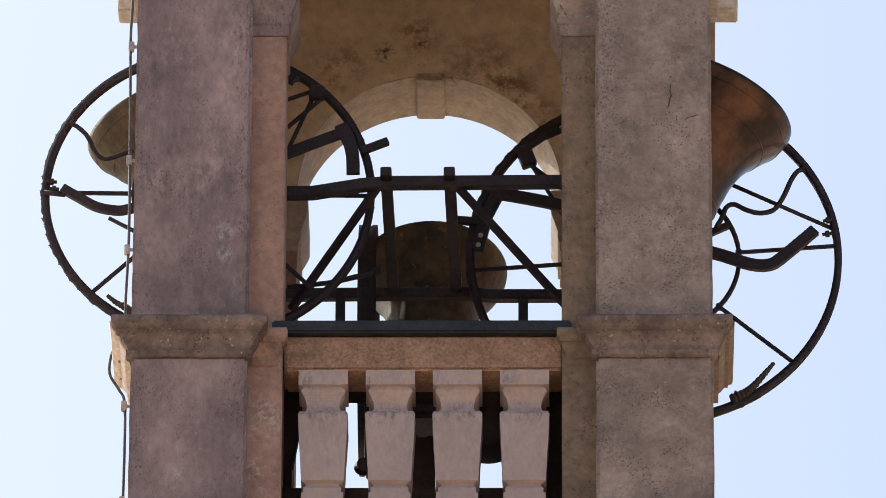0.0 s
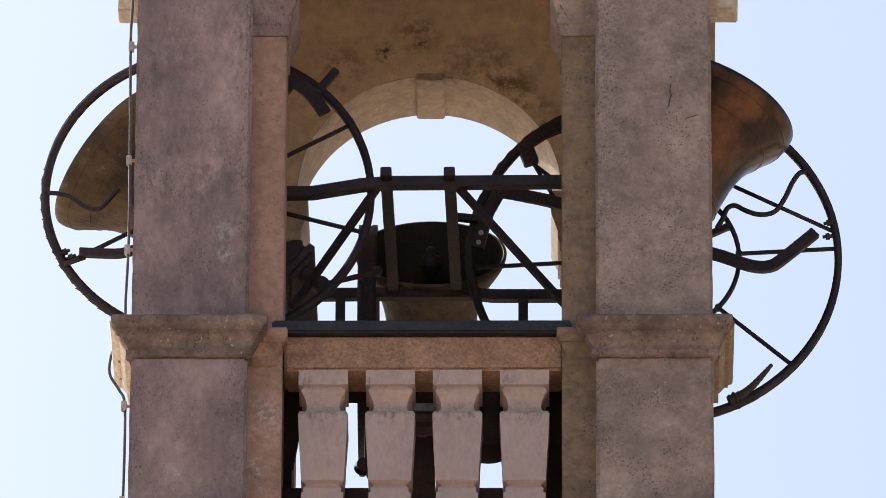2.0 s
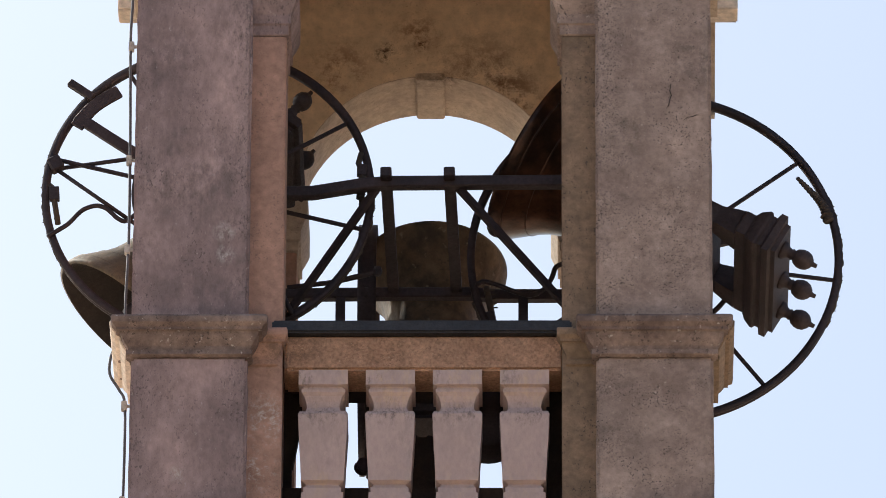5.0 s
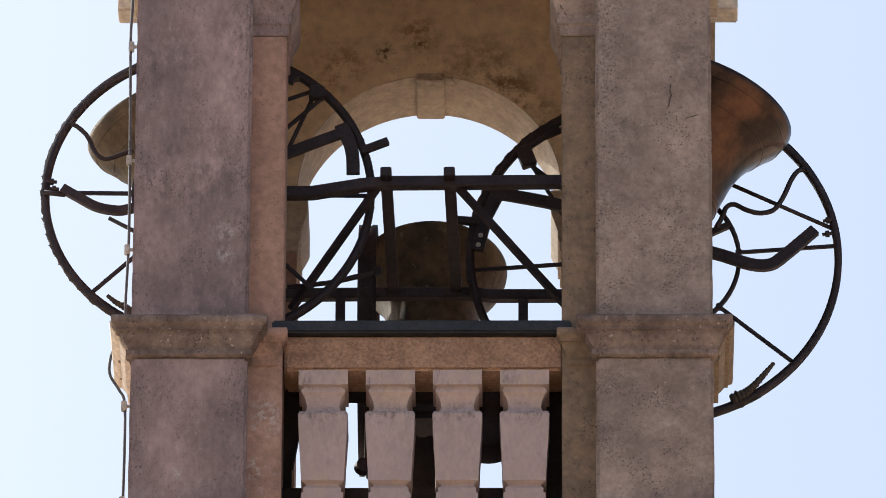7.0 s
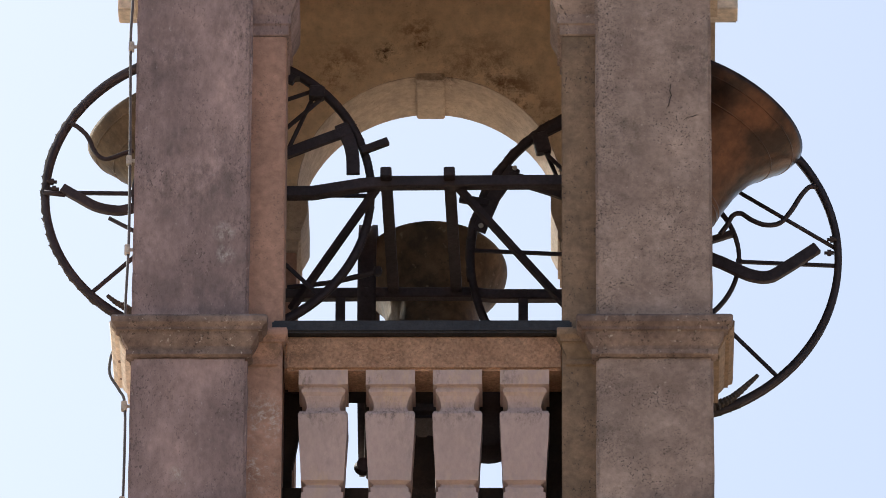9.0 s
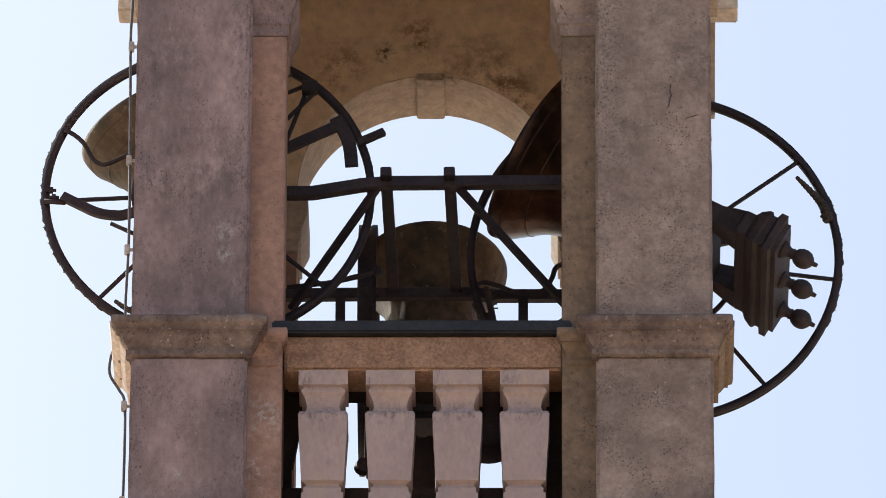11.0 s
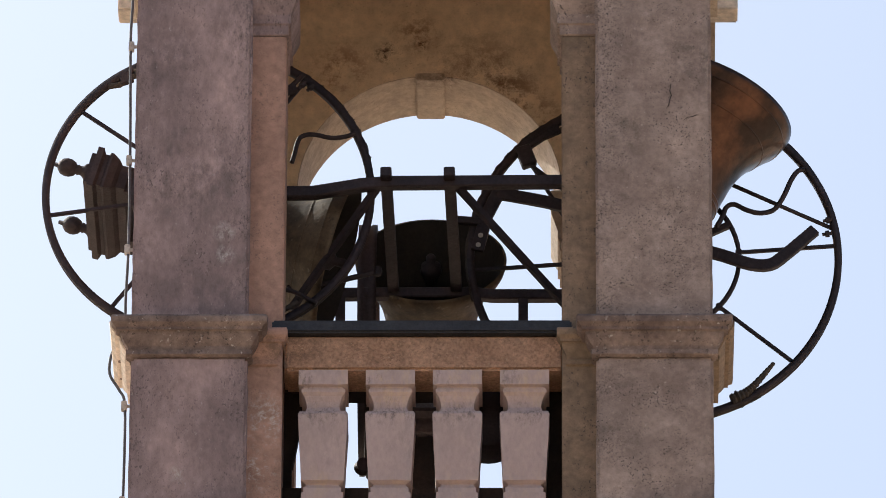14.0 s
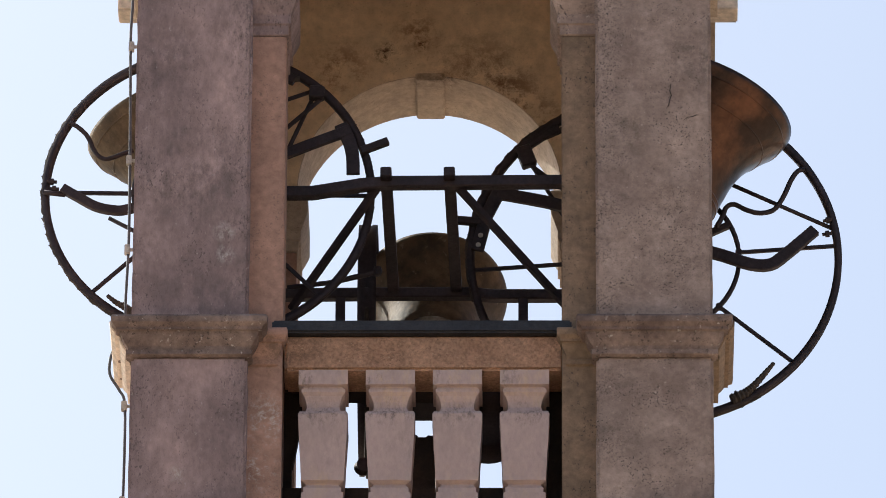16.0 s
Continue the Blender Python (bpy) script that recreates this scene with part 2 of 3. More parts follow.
def rough(bm, step, amp, scale_=9.0):
    """Cuts a block into small faces and wears it uneven."""
    for ax in range(3):
        lo, hi = min(v.co[ax] for v in bm.verts), max(v.co[ax] for v in bm.verts)
        n = int((hi - lo) / step)
        for k in range(1, n):
            co, no = Vector((0, 0, 0)), Vector((0, 0, 0))
            co[ax], no[ax] = lo + (hi - lo) * k / n, 1
            bmesh.ops.bisect_plane(bm, geom=bm.verts[:] + bm.edges[:] + bm.faces[:], plane_co=co, plane_no=no, dist=1e-5)
    for v in bm.verts:
        p = v.co.copy()
        v.co += amp * (noise.noise_vector(p * scale_) + 0.6 * noise.noise_vector(p * scale_ * 3.7))


def empty(name, x, y, z):
    ob = new(name)
    ob.location = (x, y, z)
    ob.empty_display_size = 0.1
    return ob


# ---- tower: plan in metres, front face on y = 0 ----
HALF, DEEP = 1.27, 2.54
PX, PY = 0.51, 0.42          # corner pier: width on the front, depth on the side
OPEN = 0.61                  # half width of the front opening
SET = 0.09                   # setback of the pilasters
SPRING, CAP = 1.82, 1.495    # arch springing, underside of the capitals
SIDE_Y0, SIDE_Y1 = 0.78, 1.76

def corner(fx, fy):
    """Maps front-left corner coordinates to one of the four corners."""
    def box_at(bm, x0, x1, y0, y1, z0, z1, bevel=0.0):
        xs = sorted((x0, x1) if fx < 0 else (-x0, -x1))
        ys = sorted((y0, y1) if fy < 0 else (DEEP - y0, DEEP - y1))
        box(bm, *xs, *ys, Z0 + z0, Z0 + z1, bevel)

    def mould_at(bm, x0, x1, y0, y1, prof):
        xs = sorted((x0, x1) if fx < 0 else (-x0, -x1))
        ys = sorted((y0, y1) if fy < 0 else (DEEP - y0, DEEP - y1))
        moulding(bm, *xs, *ys, [(o, Z0 + z) for o, z in prof])
    return box_at, mould_at


CORNICE = [(0.0, -0.165), (0.020, -0.160), (0.020, -0.138), (0.010, -0.134), (0.016, -0.118), (0.032, -0.098), (0.044, -0.076), (0.047, -0.062), (0.064, -0.060), (0.064, -0.048), (0.069, -0.044), (0.083, -0.032), (0.087, -0.008), (0.080, 0.004), (0.0, 0.018)]
CAPITAL = [(0.0, CAP), (0.008, CAP + 0.004), (0.008, CAP + 0.05), (0.018, CAP + 0.055), (0.018, CAP + 0.10), (0.03, CAP + 0.13), (0.045, CAP + 0.17), (0.05, CAP + 0.19), (0.05, SPRING - 0.03), (0.0, SPRING - 0.001)]


def build_pier(name, fx, fy, lab, STONE, PINK, CREAM):
    pier = tagged(empty(name, 0, 0, 0), lab, "pier", kind="structure")
    b, mo = corner(fx, fy)
    bm = bmesh.new()
    b(bm, -HALF, -HALF + PX, 0, PY, 0.020, 3.05, 0.012)
    rough(bm, 0.05, 0.0035)
    part("shaft", bm, STONE, pier)
    bm = bmesh.new()
    b(bm, -HALF, -HALF + PX, 0, PY, -1.6, -0.164, 0.012)
    rough(bm, 0.05, 0.0035)
    part("pedestal", bm, STONE, pier)
    bm = bmesh.new()
    mo(bm, -HALF, -HALF + PX, 0, PY, [(0.0, -1.2), (0.035, -1.19), (0.035, -0.91), (0.03, -0.88), (0.012, -0.865), (0.0, -0.862)])
    part("base", bm, STONE, pier)
    bm = bmesh.new()
    mo(bm, -HALF, -HALF + PX, 0, PY, CORNICE)
    rough(bm, 0.05, 0.0018, 12.0)
    part("cornice", bm, LICHEN, pier, "lichen-stained moulded stone cornice")
    # overlay on the cornice: sunlit colour on the left, shaded colour on the right
    bm = bmesh.new()
    mo(bm, -HALF, -HALF + 0.2, 0.06, PY, [(o + (0.007 if 0 < o else 0.0), z) for o, z in CORNICE])
    part("cornice_return", bm, SUNLIT_CREAM if fx < 0 else PINK, pier, "plastered cornice return on the outer side, coloured sunlit or shaded")
    bm = bmesh.new()
    b(bm, -HALF + PX - 0.02, -OPEN, SET, PY + 0.02, -1.6, CAP + 0.002, 0.006)
    part("pilaster", bm, PINK, pier, "pinkish plastered pilaster set back from the pier")
    bm = bmesh.new()
    mo(bm, -HALF + PX - 0.02, -OPEN, SET, PY + 0.02, CAPITAL)
    part("capital", bm, CREAM, pier)
    bm = bmesh.new()
    b(bm, -HALF + SET, -HALF + PX - 0.1, PY - 0.02, SIDE_Y0, -1.6, CAP + 0.002, 0.006)
    part("side_pilaster", bm, PINK, pier)
    # side capital and side moulding are painted paler, as if the sun struck them
    bm = bmesh.new()
    mo(bm, -HALF + SET, -HALF + PX - 0.1, PY - 0.02, SIDE_Y0, CAPITAL)
    part("side_capital", bm, SUNLIT_CREAM, pier, "pale side capital, sunlight put into its colour")
    bm = bmesh.new()
    mo(bm, -HALF + SET, -HALF + PX - 0.1, PY - 0.02, SIDE_Y0 - 0.03, [(o * 0.6, z) for o, z in CORNICE])
    part("side_cornice", bm, SUNLIT_CREAM, pier, "pale side moulding, sunlight put into its colour")
    bm = bmesh.new()
    mo(bm, -HALF + PX - 0.02, -OPEN - 0.03, SET, PY + 0.02, [(o * 0.6, z) for o, z in CORNICE])
    part("inner_cornice", bm, PINK, pier)
    return pier


build_pier("pier_front_left", -1, -1, "grey weathered stone corner pier with moulded cornice", STONE_GREY, PINK, STONE_GREY)
pier_beige = build_pier("pier_front_right", 1, -1, "grey-brown weathered stone corner pier with dark specks", STONE, TAN, STONE)
def crack(parent, pts, r=0.0022):
    bm = bmesh.new()
    tube(bm, [(x, -0.0005, Z0 + z) for x, z in pts], [r * 0.4] + [r] * (len(pts) - 2) + [r * 0.3], 5)
    part("crack", bm, SOOTY, parent, "thin dark crack")


crack(pier_beige, [(1.093, 1.20), (1.088, 1.165), (1.095, 1.14), (1.086, 1.115), (1.083, 1.09), (1.072, 1.075)])
crack(pier_beige, [(1.150, 1.015), (1.165, 1.03), (1.185, 1.032), (1.205, 1.042), (1.222, 1.04)])
build_pier("pier_back_left", -1, 1, "weathered stone corner pier on the far side", STONE, PINK, CREAM)
build_pier("pier_back_right", 1, 1, "weathered stone corner pier on the far side", STONE, PINK, CREAM)


def arch_panel(bm, half, radius, thick, z0, z1, n=40):
    """A wall panel over an opening with a round arch; spans x, thickness along +y from 0."""
    pts = [(-half, z0), (-radius, z0)]
    pts += [(-radius * math.cos(math.pi * k / n), z0 + radius * math.sin(math.pi * k / n)) for k in range(1, n)]
    pts += [(radius, z0), (half, z0), (half, z1), (0.0, z1), (-half, z1)]
    f = [bm.verts.new((x, 0, z)) for x, z in pts]
    g = [bm.verts.new((x, thick, z)) for x, z in pts]
    ft = [bm.verts.new((x, 0, z1)) for x, z in pts[:n + 3]]
    gt = [bm.verts.new((x, thick, z1)) for x, z in pts[:n + 3]]
    for k in range(n + 2):
        bm.faces.new((f[k], f[k + 1], ft[k + 1], ft[k]))
        bm.faces.new((g[k], gt[k], gt[k + 1], g[k + 1]))
        bm.faces.new((f[k], g[k], g[k + 1], f[k + 1]))
        bm.faces.new((ft[k], ft[k + 1], gt[k + 1], gt[k]))
    bm.faces.new((f[0], ft[0], gt[0], g[0]))
    bm.faces.new((f[n + 2], g[n + 2], gt[n + 2], ft[n + 2]))
    bmesh.ops.delete(bm, geom=[v for v in bm.verts if not v.link_faces], context="VERTS")


def arch_ring(bm, r0, r1, thick, z0, n=40, foot=0.0):
    ring = []
    for k in range(n + 1):
        t = foot + (math.pi - 2 * foot) * k / n
        c, s = -math.cos(t), math.sin(t)
        ring.append([bm.verts.new(p) for p in ((r0 * c, 0, z0 + r0 * s), (r1 * c, 0, z0 + r1 * s), (r1 * c, thick, z0 + r1 * s), (r0 * c, thick, z0 + r0 * s))])
    for a, b in zip(ring, ring[1:]):
        for k in range(4):
            bm.faces.new((a[k], a[(k + 1) % 4], b[(k + 1) % 4], b[k]))
    bm.faces.new(ring[0])
    bm.faces.new(list(reversed(ring[-1])))


def arch_wall(name, m, half, radius, thick, lab, proud=0.03, key=0.10):
    """An arched wall: a liner, the plastered panel, an archivolt on the outside and a keystone."""
    wall = tagged(empty(name, 0, 0, 0), lab, "arched wall", kind="structure")
    wall.matrix_basis = m
    bm = bmesh.new()
    arch_panel(bm, half, radius + 0.004, thick, Z0 + SPRING, Z0 + 3.05)
    part("plaster_wall", bm, VAULT, wall)
    bm = bmesh.new()
    arch_ring(bm, radius, radius + 0.13, thick + proud - 0.004, Z0 + SPRING, 40, radians(22) if proud > 0.05 else 0.0)
    bm.transform(Matrix.Translation((0, -proud, 0)))
    part("archivolt", bm, CREAM, wall)
    bm = bmesh.new()
    w = 0.066
    drop = 0.04 if proud > 0.05 else 0.022
    zt, zb = Z0 + SPRING + radius + 0.16, Z0 + SPRING + radius - drop
    box(bm, -w, w, -key, thick - 0.01, zb, zt, 0.006)
    if proud < 0.05:
        box(bm, -w - 0.002, w + 0.002, thick - 0.02, thick + 0.010, zb - 0.003, Z0 + SPRING + radius + 0.012, 0.005)
    # keystones of the side walls are brightened in colour for sunlight
    part("keystone", bm, SUNLIT_CREAM if proud > 0.05 else CREAM, wall)
    bm = bmesh.new()
    box(bm, -w - 0.02, w + 0.02, -key - 0.04, 0.0, zt, zt + 0.05, 0.006)
    part("keystone_cap", bm, SUNLIT_CREAM if proud > 0.05 else CREAM, wall)
    return wall


# each wall is laid out with its outside towards -y, then turned to its side
TH = 0.34
front_wall = arch_wall("wall_front", pose(0, 0.105, 0), HALF - PX + 0.05, OPEN, TH, "ochre plastered arch wall over the near opening")
back_wall = arch_wall("wall_back", pose(0, DEEP - 0.09, 0, 0, 0, 180), HALF - PX + 0.05, OPEN, TH, "ochre plastered arch wall with pale keystone", 0.03, 0.035)
left_wall = arch_wall("wall_left", pose(-HALF + 0.02, DEEP / 2, 0, 0, 0, -90), DEEP / 2 - PY + 0.03, (SIDE_Y1 - SIDE_Y0) / 2, 0.41, "plastered arch wall with protruding keystone", 0.065, 0.165)
right_wall = arch_wall("wall_right", pose(HALF - 0.02, DEEP / 2, 0, 0, 0, 90), DEEP / 2 - PY + 0.03, (SIDE_Y1 - SIDE_Y0) / 2, 0.41, "plastered arch wall with protruding keystone", 0.065, 0.165)

# vaulted ceiling of the belfry
bm = bmesh.new()
n = 24
rows = []
for i in range(n + 1):
    u = -1 + 2 * i / n
    rows.append([bm.verts.new((u * 0.86, DEEP / 2 + (-1 + 2 * j / n) * 0.86, Z0 + 2.75 + 0.28 * math.sqrt(max(0, 1 - 0.5 * u * u - 0.5 * (-1 + 2 * j / n) ** 2)))) for j in range(n + 1)])
for a, b in zip(rows, rows[1:]):
    for j in range(n):
        bm.faces.new((a[j], a[j + 1], b[j + 1], b[j]))
ceil = tagged(finish(bm, "ceiling", VAULT, smooth=True), "ochre plastered shallow vault with stains", "ceiling", kind="structure")

# roof: entablature, tiles
bm = bmesh.new()
moulding(bm, -HALF, HALF, 0, DEEP, [(0, Z0 + 3.052), (0.05, Z0 + 3.08), (0.05, Z0 + 3.3), (0.14, Z0 + 3.4), (0.26, Z0 + 3.5), (0.28, Z0 + 3.62), (0.0, Z0 + 3.64)])
tagged(finish(bm, "entablature", STONE), "moulded stone entablature crowning the belfry", "cornice", kind="structure")
bm = bmesh.new()
moulding(bm, -HALF, HALF, 0, DEEP, [(0.24, Z0 + 3.645), (0.24, Z0 + 3.68), (-0.6, Z0 + 4.6), (-1.25, Z0 + 5.4)])
tagged(finish(bm, "roof", ROOF), "low pyramid roof of clay tiles", "roof", kind="structure")

# shaft and belfry floor
bm = bmesh.new()
box(bm, -HALF + 0.02, HALF - 0.02, 0.02, DEEP - 0.02, 0.0, Z0 - 1.6, 0.02)
tagged(finish(bm, "wall_shaft", PINK), "plain plastered shaft of the bell tower", "tower shaft", kind="structure")
bm = bmesh.new()
moulding(bm, -HALF, HALF, 0, DEEP, [(0, Z0 - 1.6), (0.07, Z0 - 1.55), (0.12, Z0 - 1.40), (0.12, Z0 - 1.32), (0, Z0 - 1.30)])
tagged(finish(bm, "trim_string_course", STONE), "moulded stone string course under the belfry", "cornice", kind="structure")
bm = bmesh.new()
box(bm, -0.62, 0.62, 0.15, DEEP - 0.15, Z0 - 1.28, Z0 - 1.10)
tagged(finish(bm, "floor", STONE), "bare masonry floor of the belfry", "floor", kind="structure")

# ground sheet: out of view, pale and warm to throw light up at the belfry
bm = bmesh.new()
bmesh.ops.create_grid(bm, x_segments=60, y_segments=60, size=3000)
for v in bm.verts:
    d = math.hypot(v.co.x, v.co.y)
    v.co.z = -0.01 + (0.0 if d < 130 else 6 * noise.noise(v.co * 0.002) * min(1, (d - 130) / 800))
tagged(finish(bm, "ground", BOUNCE_GROUND), "unseen pale ground that bounces light up at the tower", "ground", kind="structure")


# ---- balustrades ----
def build_balustrade(name, m, half, count, step, lab):
    bal = tagged(empty(name, 0, 0, 0), lab, "balustrade")
    bal.matrix_basis = m
    bm = bmesh.new()
    box(bm, -half, half, 0.02, 0.24, Z0 - 0.170, Z0 - 0.001, 0.012)
    part("rail", bm, RAIL, bal, "rough pinkish pebbledash rail")
    bm = bmesh.new()
    box(bm, -half - 0.055, half + 0.035, -0.01, 0.27, Z0 + 0.001, Z0 + 0.062, 0.008)
    part("capping", bm, LEAD, bal, "dark grey sheet metal capping")
    bm = bmesh.new()
    box(bm, -half, half, 0.02, 0.24, Z0 - 1.12, Z0 - 0.815, 0.01)
    part("plinth", bm, STONE, bal)
    prof = [(0.075, -0.815), (0.092, -0.81), (0.092, -0.762), (0.083, -0.758), (0.083, -0.735), (0.074, -0.725), (0.070, -0.712), (0.092, -0.702), (0.109, -0.385), (0.101, -0.369), (0.078, -0.362), (0.070, -0.335), (0.073, -0.31), (0.083, -0.285), (0.095, -0.272), (0.095, -0.256), (0.088, -0.252), (0.088, -0.243), (0.1075, -0.240), (0.1075, -0.169)]
    bm = bmesh.new()
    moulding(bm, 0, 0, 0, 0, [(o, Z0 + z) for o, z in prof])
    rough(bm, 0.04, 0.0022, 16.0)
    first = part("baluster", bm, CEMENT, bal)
    for i in range(count):
        ob = first if i == 0 else new("baluster", first.data)
        ob.parent = bal
        ob.location = ((i - (count - 1) / 2) * step, 0.13, 0)
    return bal


build_balustrade("balustrade", pose(0.008, 0.09, 0), OPEN, 4, 0.293, "stone balustrade with square tapered cement balusters")
build_balustrade("balustrade", pose(0, DEEP - 0.09, 0, 0, 0, 180), OPEN, 4, 0.293, "stone balustrade closing the far opening")
build_balustrade("balustrade", pose(-HALF + 0.09, DEEP / 2, 0, 0, 0, -90), 0.49, 3, 0.293, "stone balustrade closing the side opening")
build_balustrade("balustrade", pose(HALF - 0.09, DEEP / 2, 0, 0, 0, 90), 0.49, 3, 0.293, "stone balustrade closing the side opening")

# ---- bell frame ----
AX = 1.08
frame_ = tagged(empty("bell_gantry", 0, 0, 0), "dark iron gantry of beams and braces carrying bells", "bell gantry")


def beam(name, pts, w, h=None, material=IRON):
    bm = bmesh.new()
    if len(pts) > 2:
        ribbon(bm, [(a, b, Z0 + c) for a, b, c in pts], h, w)
    else:
        (a, b), h = pts, h or w
        bar(bm, (a[0], a[1], Z0 + a[2]), (b[0], b[1], Z0 + b[2]), w, h)
    return part(name, bm, material, frame_)


beam("front_beam", [(-1.0, 0.70, AX - 0.05), (-0.50, 0.70, AX - 0.045), (-0.28, 0.70, AX - 0.005), (-0.15, 0.70, AX + 0.005), (0.95, 0.70, AX + 0.012)], 0.05, 0.055)
beam("back_beam", [(-1.0, 1.72, AX - 0.018), (-0.2, 1.72, AX - 0.010), (0.2, 1.72, AX - 0.008), (0.3, 1.72, AX - 0.02), (1.0, 1.72, AX - 0.02)], 0.05, 0.052)
beam("tie", [(-0.175, 0.63, AX + 0.028), (-0.155, 1.76, AX + 0.01)], 0.05, 0.05)
beam("tie", [(0.108, 0.63, AX + 0.028), (0.132, 1.76, AX + 0.01)], 0.05, 0.05)
beam("brace", [(-0.213, 0.72, AX - 0.005), (-0.60, 0.9, 0.55)], 0.035, 0.03)
beam("brace", [(0.143, 0.72, AX + 0.0), (0.645, 0.9, 0.55)], 0.035, 0.03)
for x_ in (-0.397, 0.435):
    beam("post", [(x_, 1.72, AX - 0.02), (x_, 1.72, -1.1)], 0.044)
beam("floor_beam", [(-0.66, 0.5, -0.02), (0.66, 0.5, -0.02)], 0.12, 0.16, OAK)
beam("sole_beam", [(-0.66, 0.40, -0.76), (0.66, 0.40, -0.76)], 0.14, 0.25, OAK)
beam("corner_post", [(-0.60, 0.5, -0.10), (-0.60, 0.5, -1.1)], 0.05, 0.08, OAK)
beam("corner_post", [(0.60, 0.5, -0.10), (0.60, 0.5, -1.1)], 0.115, 0.08, OAK)
beam("centre_post", [(0.005, 0.5, -0.318), (0.005, 0.5, -1.1)], 0.10, 0.08, OAK)
beam("post_bracket", [(0.015, 0.49, -0.322), (0.055, 0.49, -0.325)], 0.035, 0.04)
beam("post_bracket", [(-0.045, 0.49, -0.318), (-0.025, 0.49, -0.322)], 0.035, 0.04)
beam("knee_brace", [(-0.535, 0.5, -0.06), (-0.60, 0.5, -0.45)], 0.06, 0.06, OAK)
bm = bmesh.new()
tube(bm, [(-0.62, 1.0, Z0 + 0.717), (-0.41, 1.0, Z0 + 0.744), (-0.256, 1.0, Z0 + 0.787), (-0.206, 1.0, Z0 + 0.807)], [0.011, 0.012, 0.014, 0.012])
revolve(bm, [(0, -0.022), (0.016, -0.02), (0.022, 0), (0.016, 0.02), (0, 0.022)], 10, False, Matrix.Translation((-0.215, 1.0, Z0 + 0.80)))
part("striker_arm", bm, IRON, frame_, "thin iron striker arm with a knob")
for x_ in (-0.175, 0.108):
    for dx, yy, zz in ((0.0, 0.70, 0.053), (0.02, 1.72, 0.035)):
        bm = bmesh.new()
        revolve(bm, [(0, 0), (0.014, 0), (0.014, 0.018), (0, 0.018)], 6, False, Matrix.Translation((x_ + dx, yy, Z0 + AX + zz)))
        part("bolt", bm, IRON, frame_)

# striking machine behind the balusters
machine = tagged(empty("electric_motor", 0.285, 0.52, Z0 - 0.225), "dark enclosed motor behind the balusters", "motor")
bm = bmesh.new()
revolve(bm, [(0, -0.10), (0.14, -0.10), (0.155, -0.08), (0.155, 0.08), (0.14, 0.10), (0, 0.10)], 32, False, pose(0, 0, 0, 90, 0, 0))
part("housing", bm, IRON, machine, smooth=True)
bm = bmesh.new()
box(bm, -0.07, 0.09, -0.09, 0.09, 0.10, 0.22, 0.01)
part("bracket", bm, IRON, machine)

# rope pulley hanging behind the rail
pulley = tagged(empty("pulley_block", -0.262, 0.45, Z0 - 0.47), "small dark pulley block on a hanging rope", "pulley")
bm = bmesh.new()
revolve(bm, [(0, -0.02), (0.035, -0.02), (0.028, 0), (0.035, 0.02), (0, 0.02)], 20, False, pose(0, 0, 0, 90, 0, 20))
part("sheave", bm, IRON, pulley)
bm = bmesh.new()
tube(bm, [(0.015, 0, 0.0), (0.02, 0.0, 0.45)], 0.010)
tube(bm, [(0.02, 0, 0.0), (0.04, 0.0, -0.12)], 0.008)
part("rope", bm, ROPE, pulley)


# ---- bells: axle along local y, mouth towards local -z ----
BELL_OUTLINE = [(0.0, 0.0), (0.22, 0.0), (0.39, -0.015), (0.49, -0.05), (0.55, -0.10), (0.572, -0.16), (0.588, -0.28), (0.612, -0.42), (0.648, -0.53), (0.695, -0.62), (0.75, -0.69), (0.812, -0.755), (0.88, -0.82), (0.935, -0.875), (0.972, -0.92), (0.993, -0.965), (1.0, -1.0)]


def bell_profile(L, R, top):
    """Outer and inner outline of a bell from its crown at -top to its lip at -L."""
    h = L - top
    out = BELL_OUTLINE
    inn = [(0.965, -1.005), (0.94, -0.98), (0.90, -0.91), (0.82, -0.80), (0.71, -0.68), (0.62, -0.55), (0.57, -0.40), (0.53, -0.2), (0.46, -0.11), (0.2, -0.07), (0.0, -0.07)]
    return [(r * R, -top + z * h) for r, z in out + inn[:1]], [(r * R, -top + z * h) for r, z in inn]


def smooth_path(pts, n=6):
    """A curve through points (Catmull-Rom)."""
    p = [Vector(q) for q in pts]
    p = [2 * p[0] - p[1]] + p + [2 * p[-1] - p[-2]]
    out = []
    for a, b, c, d in zip(p, p[1:], p[2:], p[3:]):
        for k in range(n):
            t = k / n
            out.append(0.5 * (2 * b + (c - a) * t + (2 * a - 5 * b + 4 * c - d) * t * t + (3 * b - a - 3 * c + d) * t ** 3))
    return out + [p[-2]]


